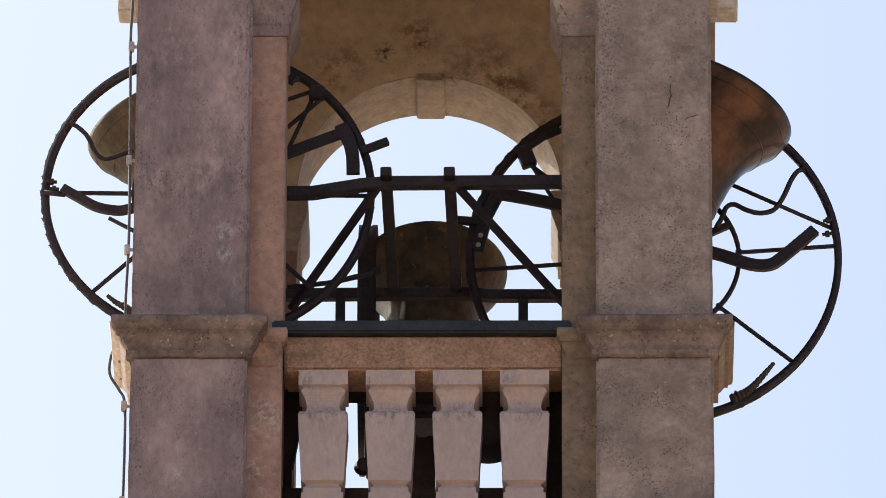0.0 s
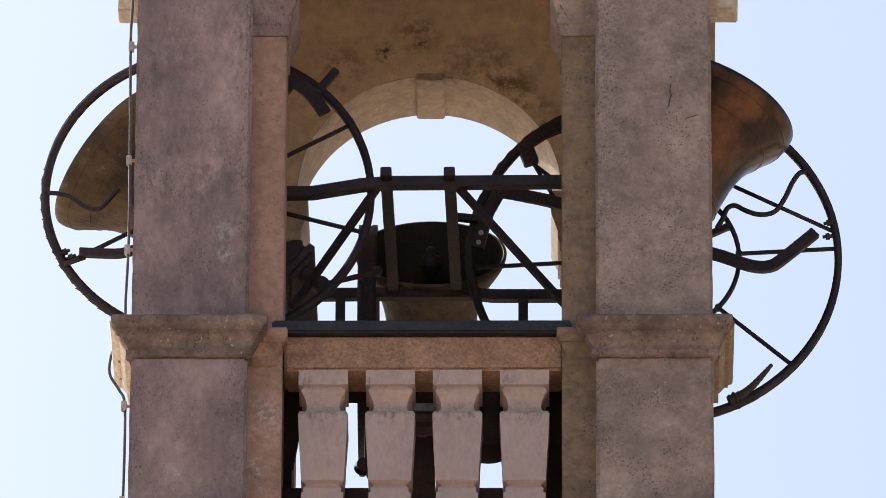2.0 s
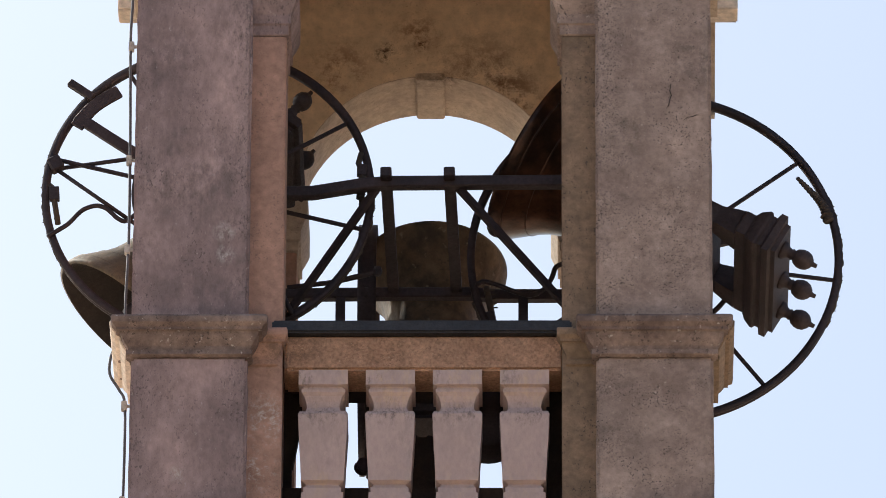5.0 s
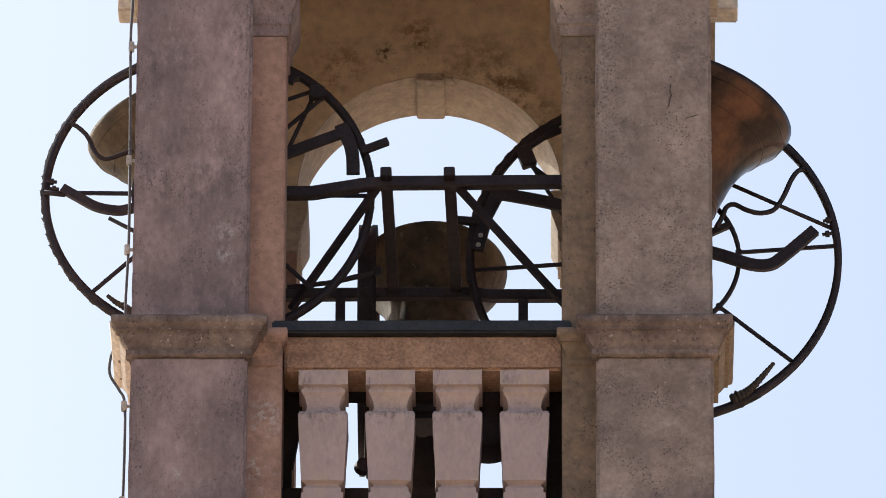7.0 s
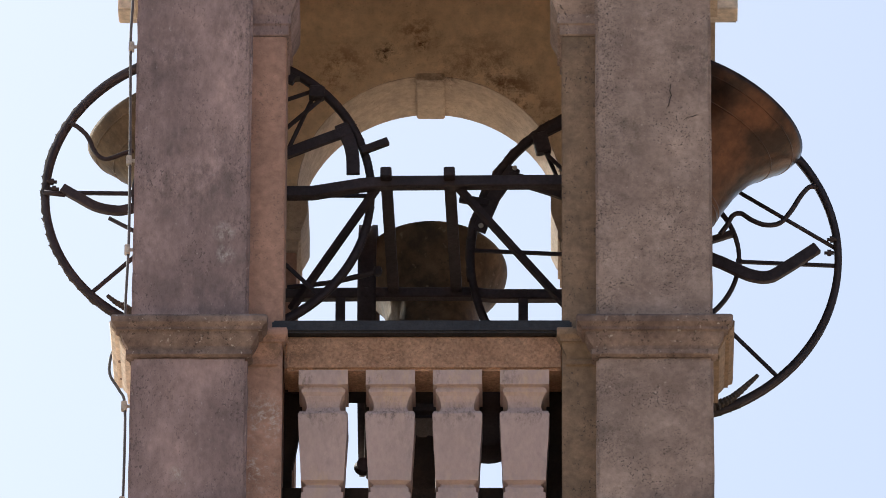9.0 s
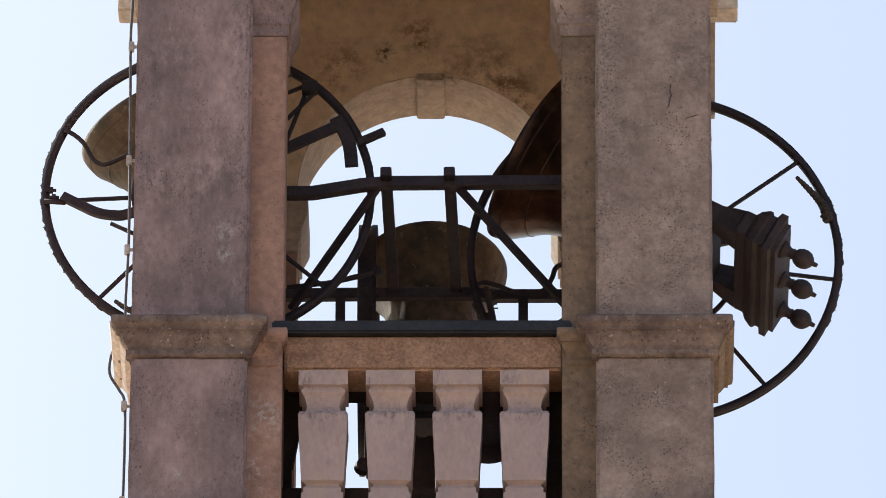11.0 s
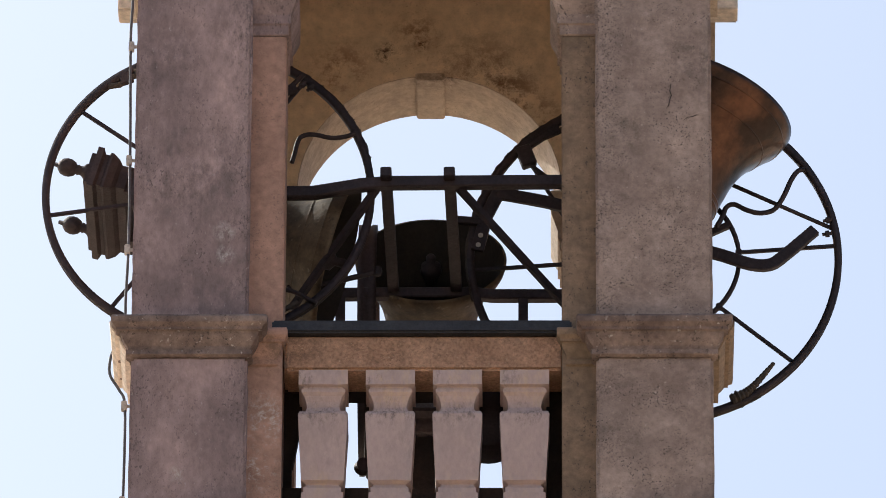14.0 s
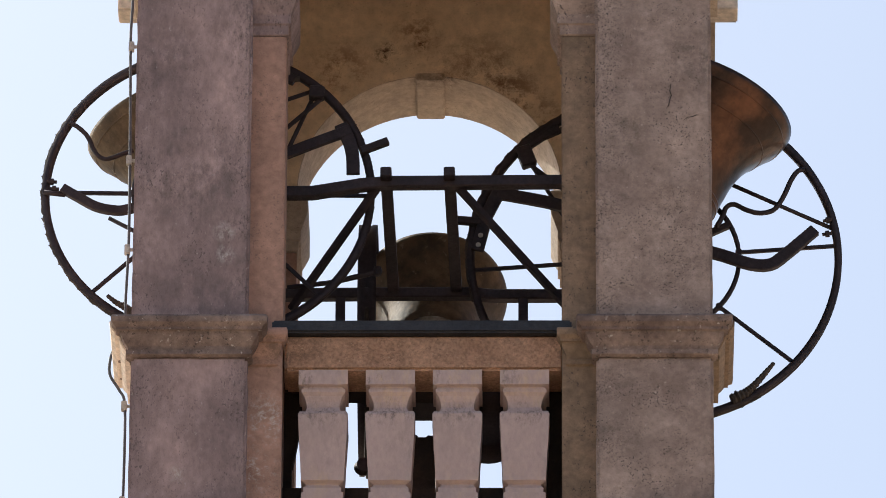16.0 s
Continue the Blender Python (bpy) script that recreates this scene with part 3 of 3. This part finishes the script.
def build_bell(place, R, L, bronze, lab, cap0, cap1, cap_len, fins, ball, wheel_y, wheel_r, first_spoke, ring_r, bolts=False, deep=0.016, top=0.03, lean=0.0):
    b = tagged(empty("bell", *place), lab, "bell", "bells in the belfry")
    h = L - top
    bm = bmesh.new()
    outer, inner = bell_profile(L, R, top)
    revolve(bm, outer, 80)
    body = part("bell_body", bm, bronze, b, "aged bronze with raised bands", True)
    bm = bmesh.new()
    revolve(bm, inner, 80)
    part("inside", bm, BELL_INSIDE, body, "dark inside of the bell, shade put into its colour", True)
    for zz, pr in () if bolts else ((-0.16, 0.0025), (-0.20, 0.0015), (-0.75, 0.0008), (-0.90, 0.0012)):
        tr, tz = R * np.interp(-zz, [-z for r, z in BELL_OUTLINE], [r for r, z in BELL_OUTLINE]), -top + zz * h
        bm = bmesh.new()
        revolve(bm, [(tr - 0.006, tz - 0.006), (tr + pr, tz - 0.004), (tr + pr, tz + 0.004), (tr - 0.006, tz + 0.006)], 80, True)
        part("band", bm, bronze, body, smooth=True)
    bm = bmesh.new()
    revolve(bm, [(0.0, -top - 0.05), (0.018, -top - 0.05), (0.016, -L * 0.7), (0.03, -L * 0.78), (0.05, -L * 0.88), (0.045, -L * 0.95), (0.02, -L * 0.98), (0.022, -L * 1.04), (0.016, -L * 1.06), (0, -L * 1.065)], 20)
    part("clapper", bm, IRON, b, smooth=True)
    # yoke with cheeks and a moulded cap
    half = cap_len / 2
    bm = bmesh.new()
    box(bm, -0.06, 0.06, -half * 0.62, half * 0.62, -0.06, cap0 * (0.55 if bolts else 0.74), 0.012)
    part("yoke", bm, RUST, b)
    for sy in (-1, 1):
        bm = bmesh.new()
        moulding(bm, -0.045, 0.045, min(sy * half * 0.55, sy * half * 0.82), max(sy * half * 0.55, sy * half * 0.82), [(0.0, -0.03), (0.01, 0.05), (0.0, cap0 * 0.3), (0.0, cap0 * 0.75), (0.012, cap0 * 0.9), (0.02, cap0 + 0.01)])
        bm.transform(pose(0, 0, 0, 0, -lean, 0))
        part("cheek", bm, RUST, b)
    bm = bmesh.new()
    u = (cap1 - cap0)
    moulding(bm, -0.045, 0.045, -half + 0.045, half - 0.045, [(0.0, cap0), (0.012, cap0 + 0.05 * u), (0.012, cap0 + 0.25 * u), (0.03, cap0 + 0.34 * u), (0.045, cap0 + 0.50 * u), (0.045, cap0 + 0.56 * u), (0.035, cap0 + 0.60 * u), (0.035, cap0 + 0.68 * u), (0.055, cap0 + 0.74 * u), (0.055, cap0 + 0.88 * u), (0.03, cap0 + 0.90 * u), (0.03, cap1)])
    bm.transform(pose(0, 0, 0, 0, -lean, 0))
    part("counterweight", bm, RUST, b, "moulded cast-iron counterweight cap")
    for fy in fins:
        bm = bmesh.new()
        q = ball
        revolve(bm, [(0.0, 0.0), (1.0 * q, 0.0), (0.95 * q, 0.35 * q), (0.6 * q, 0.7 * q), (0.5 * q, 1.0 * q), (0.62 * q, 1.25 * q), (0.5 * q, 1.4 * q), (0.8 * q, 1.65 * q), (1.02 * q, 2.15 * q), (1.05 * q, 2.6 * q), (0.9 * q, 3.1 * q), (0.5 * q, 3.5 * q), (0.28 * q, 3.6 * q), (0.22 * q, 4.1 * q), (0.0, 4.15 * q)], 20)
        bm.transform(pose(0, 0, 0, 0, -lean, 0) @ Matrix.Translation((0, fy, cap1 - 0.002)))
        part("finial", bm, RUST, b, smooth=True)
    if bolts:
        for i in range(7):
            bm = bmesh.new()
            revolve(bm, [(0, 0), (0.010, 0), (0.010, 0.06), (0.016, 0.06), (0.016, 0.08), (0, 0.08)], 8, False, Matrix.Translation((0.03 * (-1) ** i, (i - 3) * 0.042, cap0 * 0.54)))
            part("bolt", bm, RUST, b)
        bm = bmesh.new()
        revolve(bm, [(0.0, -0.08), (0.185, -0.08), (0.18, 0.0), (0.165, 0.06), (0.13, 0.095), (0.07, 0.115), (0.0, 0.12)], 40)
        part("crown", bm, GLINTED, b, "bronze crown with pale patches painted as sun glints", True)
        for sy in (-1, 1):
            bm = bmesh.new()
            tube(bm, smooth_path([(0, sy * 0.10, 0.08), (0, sy * 0.165, 0.12), (0, sy * 0.185, 0.17), (0, sy * 0.165, 0.195), (0, sy * 0.15, 0.17)]), 0.016)
            part("scroll", bm, RUST, b, smooth=True)
    bm = bmesh.new()
    tube(bm, [(0, -max(half * 1.15, -wheel_y + 0.03), 0), (0, max(half * 1.15, wheel_y + 0.03), 0)], 0.028, 14)
    part("axle", bm, IRON, b, smooth=True)
    # rope wheel: grooved rim, inner ring, spokes
    bm = bmesh.new()
    w, d = 0.017, deep
    turn = Matrix.Translation((0, wheel_y, 0)) @ pose(0, 0, 0, 90)
    revolve(bm, [(wheel_r - 2 * w, -d), (wheel_r, -d), (wheel_r, -d * 0.5), (wheel_r - w * 0.8, 0), (wheel_r, d * 0.5), (wheel_r, d), (wheel_r - 2 * w, d)], 120, True, turn)
    rim = part("wheel", bm, IRON, b, "dark iron rope wheel with spokes", True)
    bm = bmesh.new()
    revolve(bm, [(ring_r - 0.010, -0.008), (ring_r + 0.010, -0.008), (ring_r + 0.010, 0.008), (ring_r - 0.010, 0.008)], 64, True, turn)
    part("inner_ring", bm, IRON, rim, smooth=True)
    for i in range(8):
        a = math.radians(first_spoke + 45 * i)
        if math.sin(a) < -0.8 and not bolts:      # two bent rods stand in for the spokes beside the bell
            continue
        c, s_ = math.cos(a), math.sin(a)
        bm = bmesh.new()
        bar(bm, (ring_r * c, wheel_y, ring_r * s_), ((wheel_r - w) * c, wheel_y, (wheel_r - w) * s_), 0.017, 0.017, 0.003, (0, 1, 0))
        box_end = Vector((ring_r * c, wheel_y, ring_r * s_))
        revolve(bm, [(0, -0.012), (0.016, -0.012), (0.016, 0.012), (0, 0.012)], 8, False, Matrix.Translation(box_end) @ pose(0, 0, 0, 90))
        part("spoke", bm, IRON, rim)
    for i in range(4):
        a = math.radians(first_spoke + 22.5 + 90 * i)
        bm = bmesh.new()
        bar(bm, (0.02 * math.cos(a), wheel_y, 0.02 * math.sin(a)), (ring_r * math.cos(a), wheel_y, ring_r * math.sin(a)), 0.03, 0.03, 0.003, (0, 1, 0))
        part("hub_arm", bm, IRON, rim)
    return b, rim


def flat(rim, name, pts, y, w, thick, material=IRON, label=""):
    """A flat bar with bends, lying in the plane of a wheel."""
    bm = bmesh.new()
    p = [Vector((a, y, c)) for a, c in pts]
    ribbon(bm, smooth_path(p, 3) if len(p) > 3 else p, w, thick)
    return part(name, bm, material, rim, label)


def rod(rim, name, pts, y, r, material=IRON, bend=True, label=""):
    bm = bmesh.new()
    p = [Vector((a, y, c)) for a, c in pts]
    tube(bm, smooth_path(p) if bend and len(p) > 2 else p, r)
    return part(name, bm, material, rim, label, True)


def rope_on_rim(rim, y, r, a0, a1, seed, thick=0.010):
    """A worn rope lying in the rim's groove, with stray strands."""
    rnd = random.Random(seed)
    bm = bmesh.new()
    n = max(8, int(abs(a1 - a0) / 1.5))
    pts = []
    for k in range(n + 1):
        a = math.radians(a0 + (a1 - a0) * k / n)
        rr = r - 0.004 + rnd.uniform(-0.003, 0.004)
        pts.append((rr * math.cos(a), y + rnd.uniform(-0.003, 0.003), rr * math.sin(a)))
    tube(bm, pts, [thick * rnd.uniform(0.8, 1.15) for _ in pts], 7)
    for p in pts[1:-1]:
        out = Vector((p[0], 0, p[2])).normalized()
        side = Vector((-out.z, 0, out.x))
        tip = Vector(p) + out * rnd.uniform(0.007, 0.0135) + side * rnd.uniform(-0.012, 0.012)
        tube(bm, [Vector(p) + side * rnd.uniform(-0.008, 0.008), tip], [0.004, 0.0022], 4)
    rope = part("rope", bm, ROPE, rim, "frayed rope lying in the groove", True)
    return rope


def wound_end(rim, pts, y, r0, r1, turns):
    """A rope's end bound with twine: thick at the knot, notched towards its tip."""
    bm = bmesh.new()
    path = smooth_path([Vector((a, y, c)) for a, c in pts], 2 * turns // (len(pts) - 1) + 1)
    n = len(path)
    tube(bm, path, [(r0 + (r1 - r0) * k / n) * (1.0 if k % 2 else 0.80) * (1.25 if k == 3 else 1.0) for k in range(n)], 9)
    return part("rope_end", bm, ROPE, rim, "rope end bound with twine")


BELLS = {}
LEFT = (-0.973, 1.153, Z0 + 1.090)
RIGHT = (1.033, 1.26, Z0 + 1.212)
MID = (0.012, 2.27, Z0 + 1.070)
BELLS["left"], rimL = build_bell(LEFT, 0.38, 0.60, PATINA, "grey-brown bronze bell with iron wheel and ball finials", 0.37, 0.565, 0.68, (-0.272, 0.272), 0.040, -0.343, 0.746, 17.7, 0.335)
BELLS["right"], rimR = build_bell(RIGHT, 0.43, 0.63, BRONZE, "large brown bronze bell with wheel and three finials", 0.43, 0.65, 0.80, (-0.285, 0.0, 0.285), 0.043, 0.38, 0.853, 21.4, 0.385, lean=3.2)
BELLS["mid"], rimM = build_bell(MID, 0.347, 0.495, PATINA, "bronze bell with wide plain counterweight in the far opening", 0.285, 0.490, 0.58, (-0.24, 0.24), 0.020, 0.29, 0.58, 10.0, 0.27, True, 0.042, -0.03)

for rim, askew in ((rimL, -6.5), (rimR, -3)):
    rim.rotation_euler[1] = radians(askew)      # the wheels are keyed a little askew on their axles

# fittings of the wheels, in each wheel's own plane
yL = -0.343
flat(rimL, "stay_plate", [(-0.680, -0.04), (-0.676, 0.06), (-0.655, 0.135), (-0.618, 0.215)], yL - 0.03, 0.060, 0.02)
flat(rimL, "stay_arm", [(-0.71, 0.005), (-0.55, -0.006), (-0.38, -0.015), (-0.10, -0.03)], yL - 0.03, 0.05, 0.025)
flat(rimL, "stay_tip", [(-0.70, 0.124), (-0.834, 0.133)], yL - 0.03, 0.035, 0.03)
flat(rimL, "lever", [(0.58, -0.302), (0.533, -0.223), (0.485, -0.148), (0.425, -0.098), (0.359, -0.071), (0.10, -0.03)], yL - 0.04, 0.042, 0.03)
rod(rimL, "lever_rod", [(0.66, -0.325), (0.58, -0.27)], yL - 0.03, 0.012)
rod(rimL, "bent_rod", [(0.40, -0.60), (0.378, -0.562), (0.362, -0.512), (0.361, -0.473), (0.365, -0.436), (0.361, -0.393), (0.34, -0.36), (0.30, -0.351), (0.255, -0.349), (0.207, -0.344)], yL - 0.02, 0.011)
rod(rimL, "brace_rod", [(0.45, -0.09), (0.363, 0.044), (0.20, 0.27)], yL, 0.010, IRON, False)
wound_end(rimL, [(0.55, 0.43), (0.573, 0.397), (0.585, 0.365), (0.611, 0.32), (0.63, 0.272)], yL - 0.02, 0.024, 0.009, 10)
rod(rimL, "clamp_rod", [(-0.64, -0.262), (-0.186, -0.306)], yL - 0.01, 0.010, IRON, False)
rod(rimL, "clamp_rod", [(-0.645, -0.246), (-0.25, 0.10)], yL + 0.01, 0.010, IRON, False)
flat(rimL, "clamp", [(-0.69, -0.225), (-0.63, -0.26)], yL - 0.01, 0.06, 0.05)
rope_on_rim(rimL, yL, 0.742, 145, 252, 3)
rope_on_rim(rimL, yL, 0.745, -68, 30, 4)
yR = 0.38
flat(rimR, "stay_plate", [(0.767, -0.152), (0.791, 0.026), (0.779, 0.215)], yR - 0.03, 0.06, 0.02)
flat(rimR, "stay_arm", [(0.778, -0.095), (0.679, -0.107), (0.465, -0.12), (0.103, -0.097)], yR - 0.03, 0.058, 0.025)
flat(rimR, "stay_tip", [(0.797, 0.066), (0.931, 0.095)], yR - 0.03, 0.036, 0.03)
flat(rimR, "lever", [(-0.05, -0.08), (-0.293, -0.083), (-0.429, -0.076), (-0.516, -0.099), (-0.565, -0.162), (-0.663, -0.333)], yR - 0.04, 0.055, 0.03)
rod(rimR, "bent_rod", [(-0.527, -0.632), (-0.498, -0.614), (-0.482, -0.557), (-0.473, -0.468), (-0.451, -0.39), (-0.394, -0.354), (-0.328, -0.352), (-0.271, -0.363), (-0.24, -0.338), (-0.236, -0.281), (-0.226, -0.226)], yR - 0.02, 0.012)
rod(rimR, "bent_rod", [(0.527, -0.632), (0.498, -0.614), (0.482, -0.557), (0.473, -0.468), (0.451, -0.39), (0.394, -0.354), (0.328, -0.352), (0.271, -0.363), (0.24, -0.338), (0.236, -0.281)], yR - 0.02, 0.012)
rod(rimR, "brace_rod", [(-0.10, -0.49), (-0.735, -0.383)], yR, 0.010, IRON, False)
wound_end(rimR, [(-0.545, 0.605), (-0.597, 0.552), (-0.623, 0.505), (-0.653, 0.429), (-0.675, 0.368)], yR - 0.02, 0.028, 0.009, 12)
rope_on_rim(rimR, yR, 0.853, 95, 142, 5)
rope_on_rim(rimR, yR, 0.856, -45, 32, 6)
rope_on_rim(rimM, 0.29, 0.582, 40, 250, 7)
rod(rimM, "hook", [(-0.53, 0.10), (-0.57, 0.15), (-0.61, 0.12)], 0.27, 0.012)

rod(rimL, "bent_rod", [(-0.48, -0.575), (-0.473, -0.548), (-0.442, -0.473), (-0.426, -0.38), (-0.387, -0.327), (-0.337, -0.314), (-0.272, -0.328), (-0.234, -0.323), (-0.218, -0.288), (-0.21, -0.249)], yL - 0.02, 0.011)
rod(rimL, "rope_clip", [(-0.625, -0.345), (-0.585, -0.355), (-0.575, -0.385), (-0.483, -0.49)], yL - 0.01, 0.013, ROPE, False)
flat(rimL, "clip_plate", [(-0.60, -0.345), (-0.56, -0.40)], yL - 0.01, 0.045, 0.03)
rod(rimL, "rope_clip", [(0.47, 0.54), (0.486, 0.489), (0.53, 0.455), (0.587, 0.337)], yL - 0.01, 0.014, ROPE, False)
flat(rimL, "clip_plate", [(0.505, 0.49), (0.535, 0.44)], yL - 0.01, 0.045, 0.03)
rod(rimR, "brace_rod", [(0.145, 0.216), (0.698, -0.323)], yR + 0.01, 0.010, IRON, False)
flat(rimR, "clamp", [(0.683, -0.292), (0.745, -0.375)], yR, 0.07, 0.05)
flat(rimR, "rope_wedge", [(0.745, -0.37), (0.68, -0.46), (0.615, -0.52)], yR, 0.05, 0.03)
rod(rimR, "rope_end", [(0.63, -0.49), (0.60, -0.515), (0.507, -0.593)], yR, 0.015, ROPE)
for k in range(5):
    bm = bmesh.new()
    c = Vector((0.59 - 0.018 * k, yR, -0.522 - 0.014 * k))
    bar(bm, c, c + Vector((-0.018, 0, 0.026)), 0.006, 0.006, 0.001)
    part("thread", bm, ROPE, rimR)
for px, pz in ((0.781, 0.190), (0.785, 0.140), (0.764, -0.147)):
    bm = bmesh.new()
    revolve(bm, [(0, -0.014), (0.012, -0.014), (0.012, 0.014), (0, 0.014)], 10, False, Matrix.Translation((px, yR - 0.03, pz)) @ pose(0, 0, 0, 90))
    part("rivet", bm, ZINC, rimR)

for rim, y, spots_ in ((rimR, yR - 0.02, ((-0.701, -0.409), (-0.718, -0.34))), (rimL, yL - 0.02, ((0.603, -0.362), (0.61, -0.324)))):      # nuts of the clamps, seen edge on at the rim
    for px, pz in spots_:
        out = Vector((px, 0, pz)).normalized()
        bm = bmesh.new()
        revolve(bm, [(0, -0.022), (0.008, -0.022), (0.008, -0.008), (0.016, -0.008), (0.016, 0.010), (0.009, 0.010), (0.009, 0.022), (0, 0.022)], 8)
        bm.transform(Matrix.Translation((px, y, pz)) @ out.to_track_quat("Z", "Y").to_matrix().to_4x4())
        part("clamp_nut", bm, IRON, rim)

# ---- lightning conductor on the tower's side ----
cable = tagged(empty("lightning_cable", 0, 0, 0), "thin grey lightning cable with zinc clips", "cable")
cx = -HALF
bm = bmesh.new()
tube(bm, smooth_path([(cx - 0.035, 0.30, Z0 + 3.0), (cx - 0.035, 0.30, Z0 + 1.9), (cx - 0.042, 0.30, Z0 + 1.6), (cx - 0.035, 0.30, Z0 + 1.1), (cx - 0.032, 0.30, Z0 + 0.60), (cx - 0.040, 0.30, Z0 + 0.3), (cx - 0.045, 0.30, Z0 + 0.12), (cx - 0.09, 0.30, Z0 + 0.03), (cx - 0.105, 0.30, Z0 - 0.04), (cx - 0.10, 0.30, Z0 - 0.10), (cx - 0.06, 0.30, Z0 - 0.17), (cx - 0.035, 0.30, Z0 - 0.24), (cx - 0.032, 0.30, Z0 - 0.5), (cx - 0.036, 0.30, Z0 - 0.9), (cx - 0.034, 0.30, Z0 - 1.55)]), 0.0065)
part("wire", bm, CABLE, cable, smooth=True)
for zz in (1.56, 0.98, 0.53, -0.25, -0.72):
    bm = bmesh.new()
    bar(bm, (cx, 0.30, Z0 + zz), (cx - 0.045, 0.30, Z0 + zz), 0.014, 0.014)
    box(bm, cx - 0.05, cx - 0.025, 0.285, 0.315, Z0 + zz - 0.022, Z0 + zz + 0.022, 0.003)
    part("clip", bm, ZINC, cable, "pale zinc clip")

# ---- swings: degrees from hanging, by seconds from the first low point; the far turn is the last row ----
SWING_LEFT = [(-1.5, -157.9), (-1.3, -156.6), (-1.19, -154.8), (-0.99, -147.2), (-0.79, -134), (-0.69, -127), (-0.59, -118), (-0.49, -105), (-0.37, -84), (-0.28, -64.5), (-0.19, -44.3), (-0.09, -20.8), (0.0, 0), (0.11, 26), (0.21, 49), (0.30, 69), (0.39, 88), (0.49, 105), (0.61, 119), (0.81, 135), (0.95, 141), (1.07, 142.5)]
SWING_RIGHT = [(-1.6, -163.9), (-1.41, -162.5), (-1.21, -157.5), (-1.04, -150), (-0.94, -144), (-0.84, -135), (-0.74, -124.5), (-0.64, -113), (-0.54, -99.5), (-0.44, -85.5), (-0.34, -68), (-0.24, -49.5), (-0.14, -29), (0.0, 0), (0.16, 33.5), (0.26, 51.5), (0.36, 71), (0.46, 84), (0.56, 95), (0.76, 114.5), (0.96, 126.5), (1.187, 131)]
SWING_MID = [(-1.45, -165), (-1.3, -164.8), (-1.115, -161), (-0.915, -152.5), (-0.715, -140.5), (-0.6, -130), (-0.515, -118), (-0.44, -106), (-0.315, -80), (-0.2, -51), (-0.1, -25), (0.0, 0), (0.09, 23), (0.19, 51), (0.285, 74), (0.385, 95), (0.49, 110), (0.6, 121), (0.75, 130), (0.92, 133.5)]


def swing_rows(table, lows, place, sign, heading, shift=0.0, knee=0.4, quick=0.75, end=16.0):
    """lows: the time of the first low point of each ring and the lag of its way back; each ring swings over, turns and
    comes back to rest, past the knee (seconds after the low point) quicker than it left."""
    half = table[-1][0]
    keys = [(-20.0, table[0][1])]
    for low, lag in lows:
        up = [(low + t, a) for t, a in table]
        keys += up + [(low + lag + 2 * half + (d if d < knee else knee + (d - knee) * quick), a) for d, a in ((-t, a) for t, a in reversed(table[:-1]))]
    keys.append((40.0, table[0][1]))
    ts, an = np.array(keys).T
    slope = np.gradient(an, ts)
    slope[an <= table[0][1] + 0.01] = 0.0
    head = pose(*place, 0, 0, heading)
    rows = []
    for f in range(0, round(end * FPS) + 1, 2):
        t = f / FPS
        k = min(max(int(np.searchsorted(ts, t)) - 1, 0), len(ts) - 2)
        h = ts[k + 1] - ts[k]
        u = (t - ts[k]) / h
        a = (2 * u ** 3 - 3 * u * u + 1) * an[k] + (u ** 3 - 2 * u * u + u) * h * slope[k] + (3 * u * u - 2 * u ** 3) * an[k + 1] + (u ** 3 - u * u) * h * slope[k + 1]
        rows.append((t, head @ pose(0, 0, 0, 0, sign * (a + shift), 0)))
    return rows


def motions():
    walk(BELLS["left"], swing_rows(SWING_LEFT, ((2.702, 0.0), (12.172, 0.022)), LEFT, -1, 0, -2.0))
    walk(BELLS["right"], swing_rows(SWING_RIGHT, ((3.44, 0.0), (10.19, 0.04)), RIGHT, 1, 0, 4.0, 0.66, 0.55))
    walk(BELLS["mid"], swing_rows(SWING_MID, ((1.325, 0.0), (13.43, 0.0)), MID, 1, 90, 0.0, 0.45, 0.74))


motions()
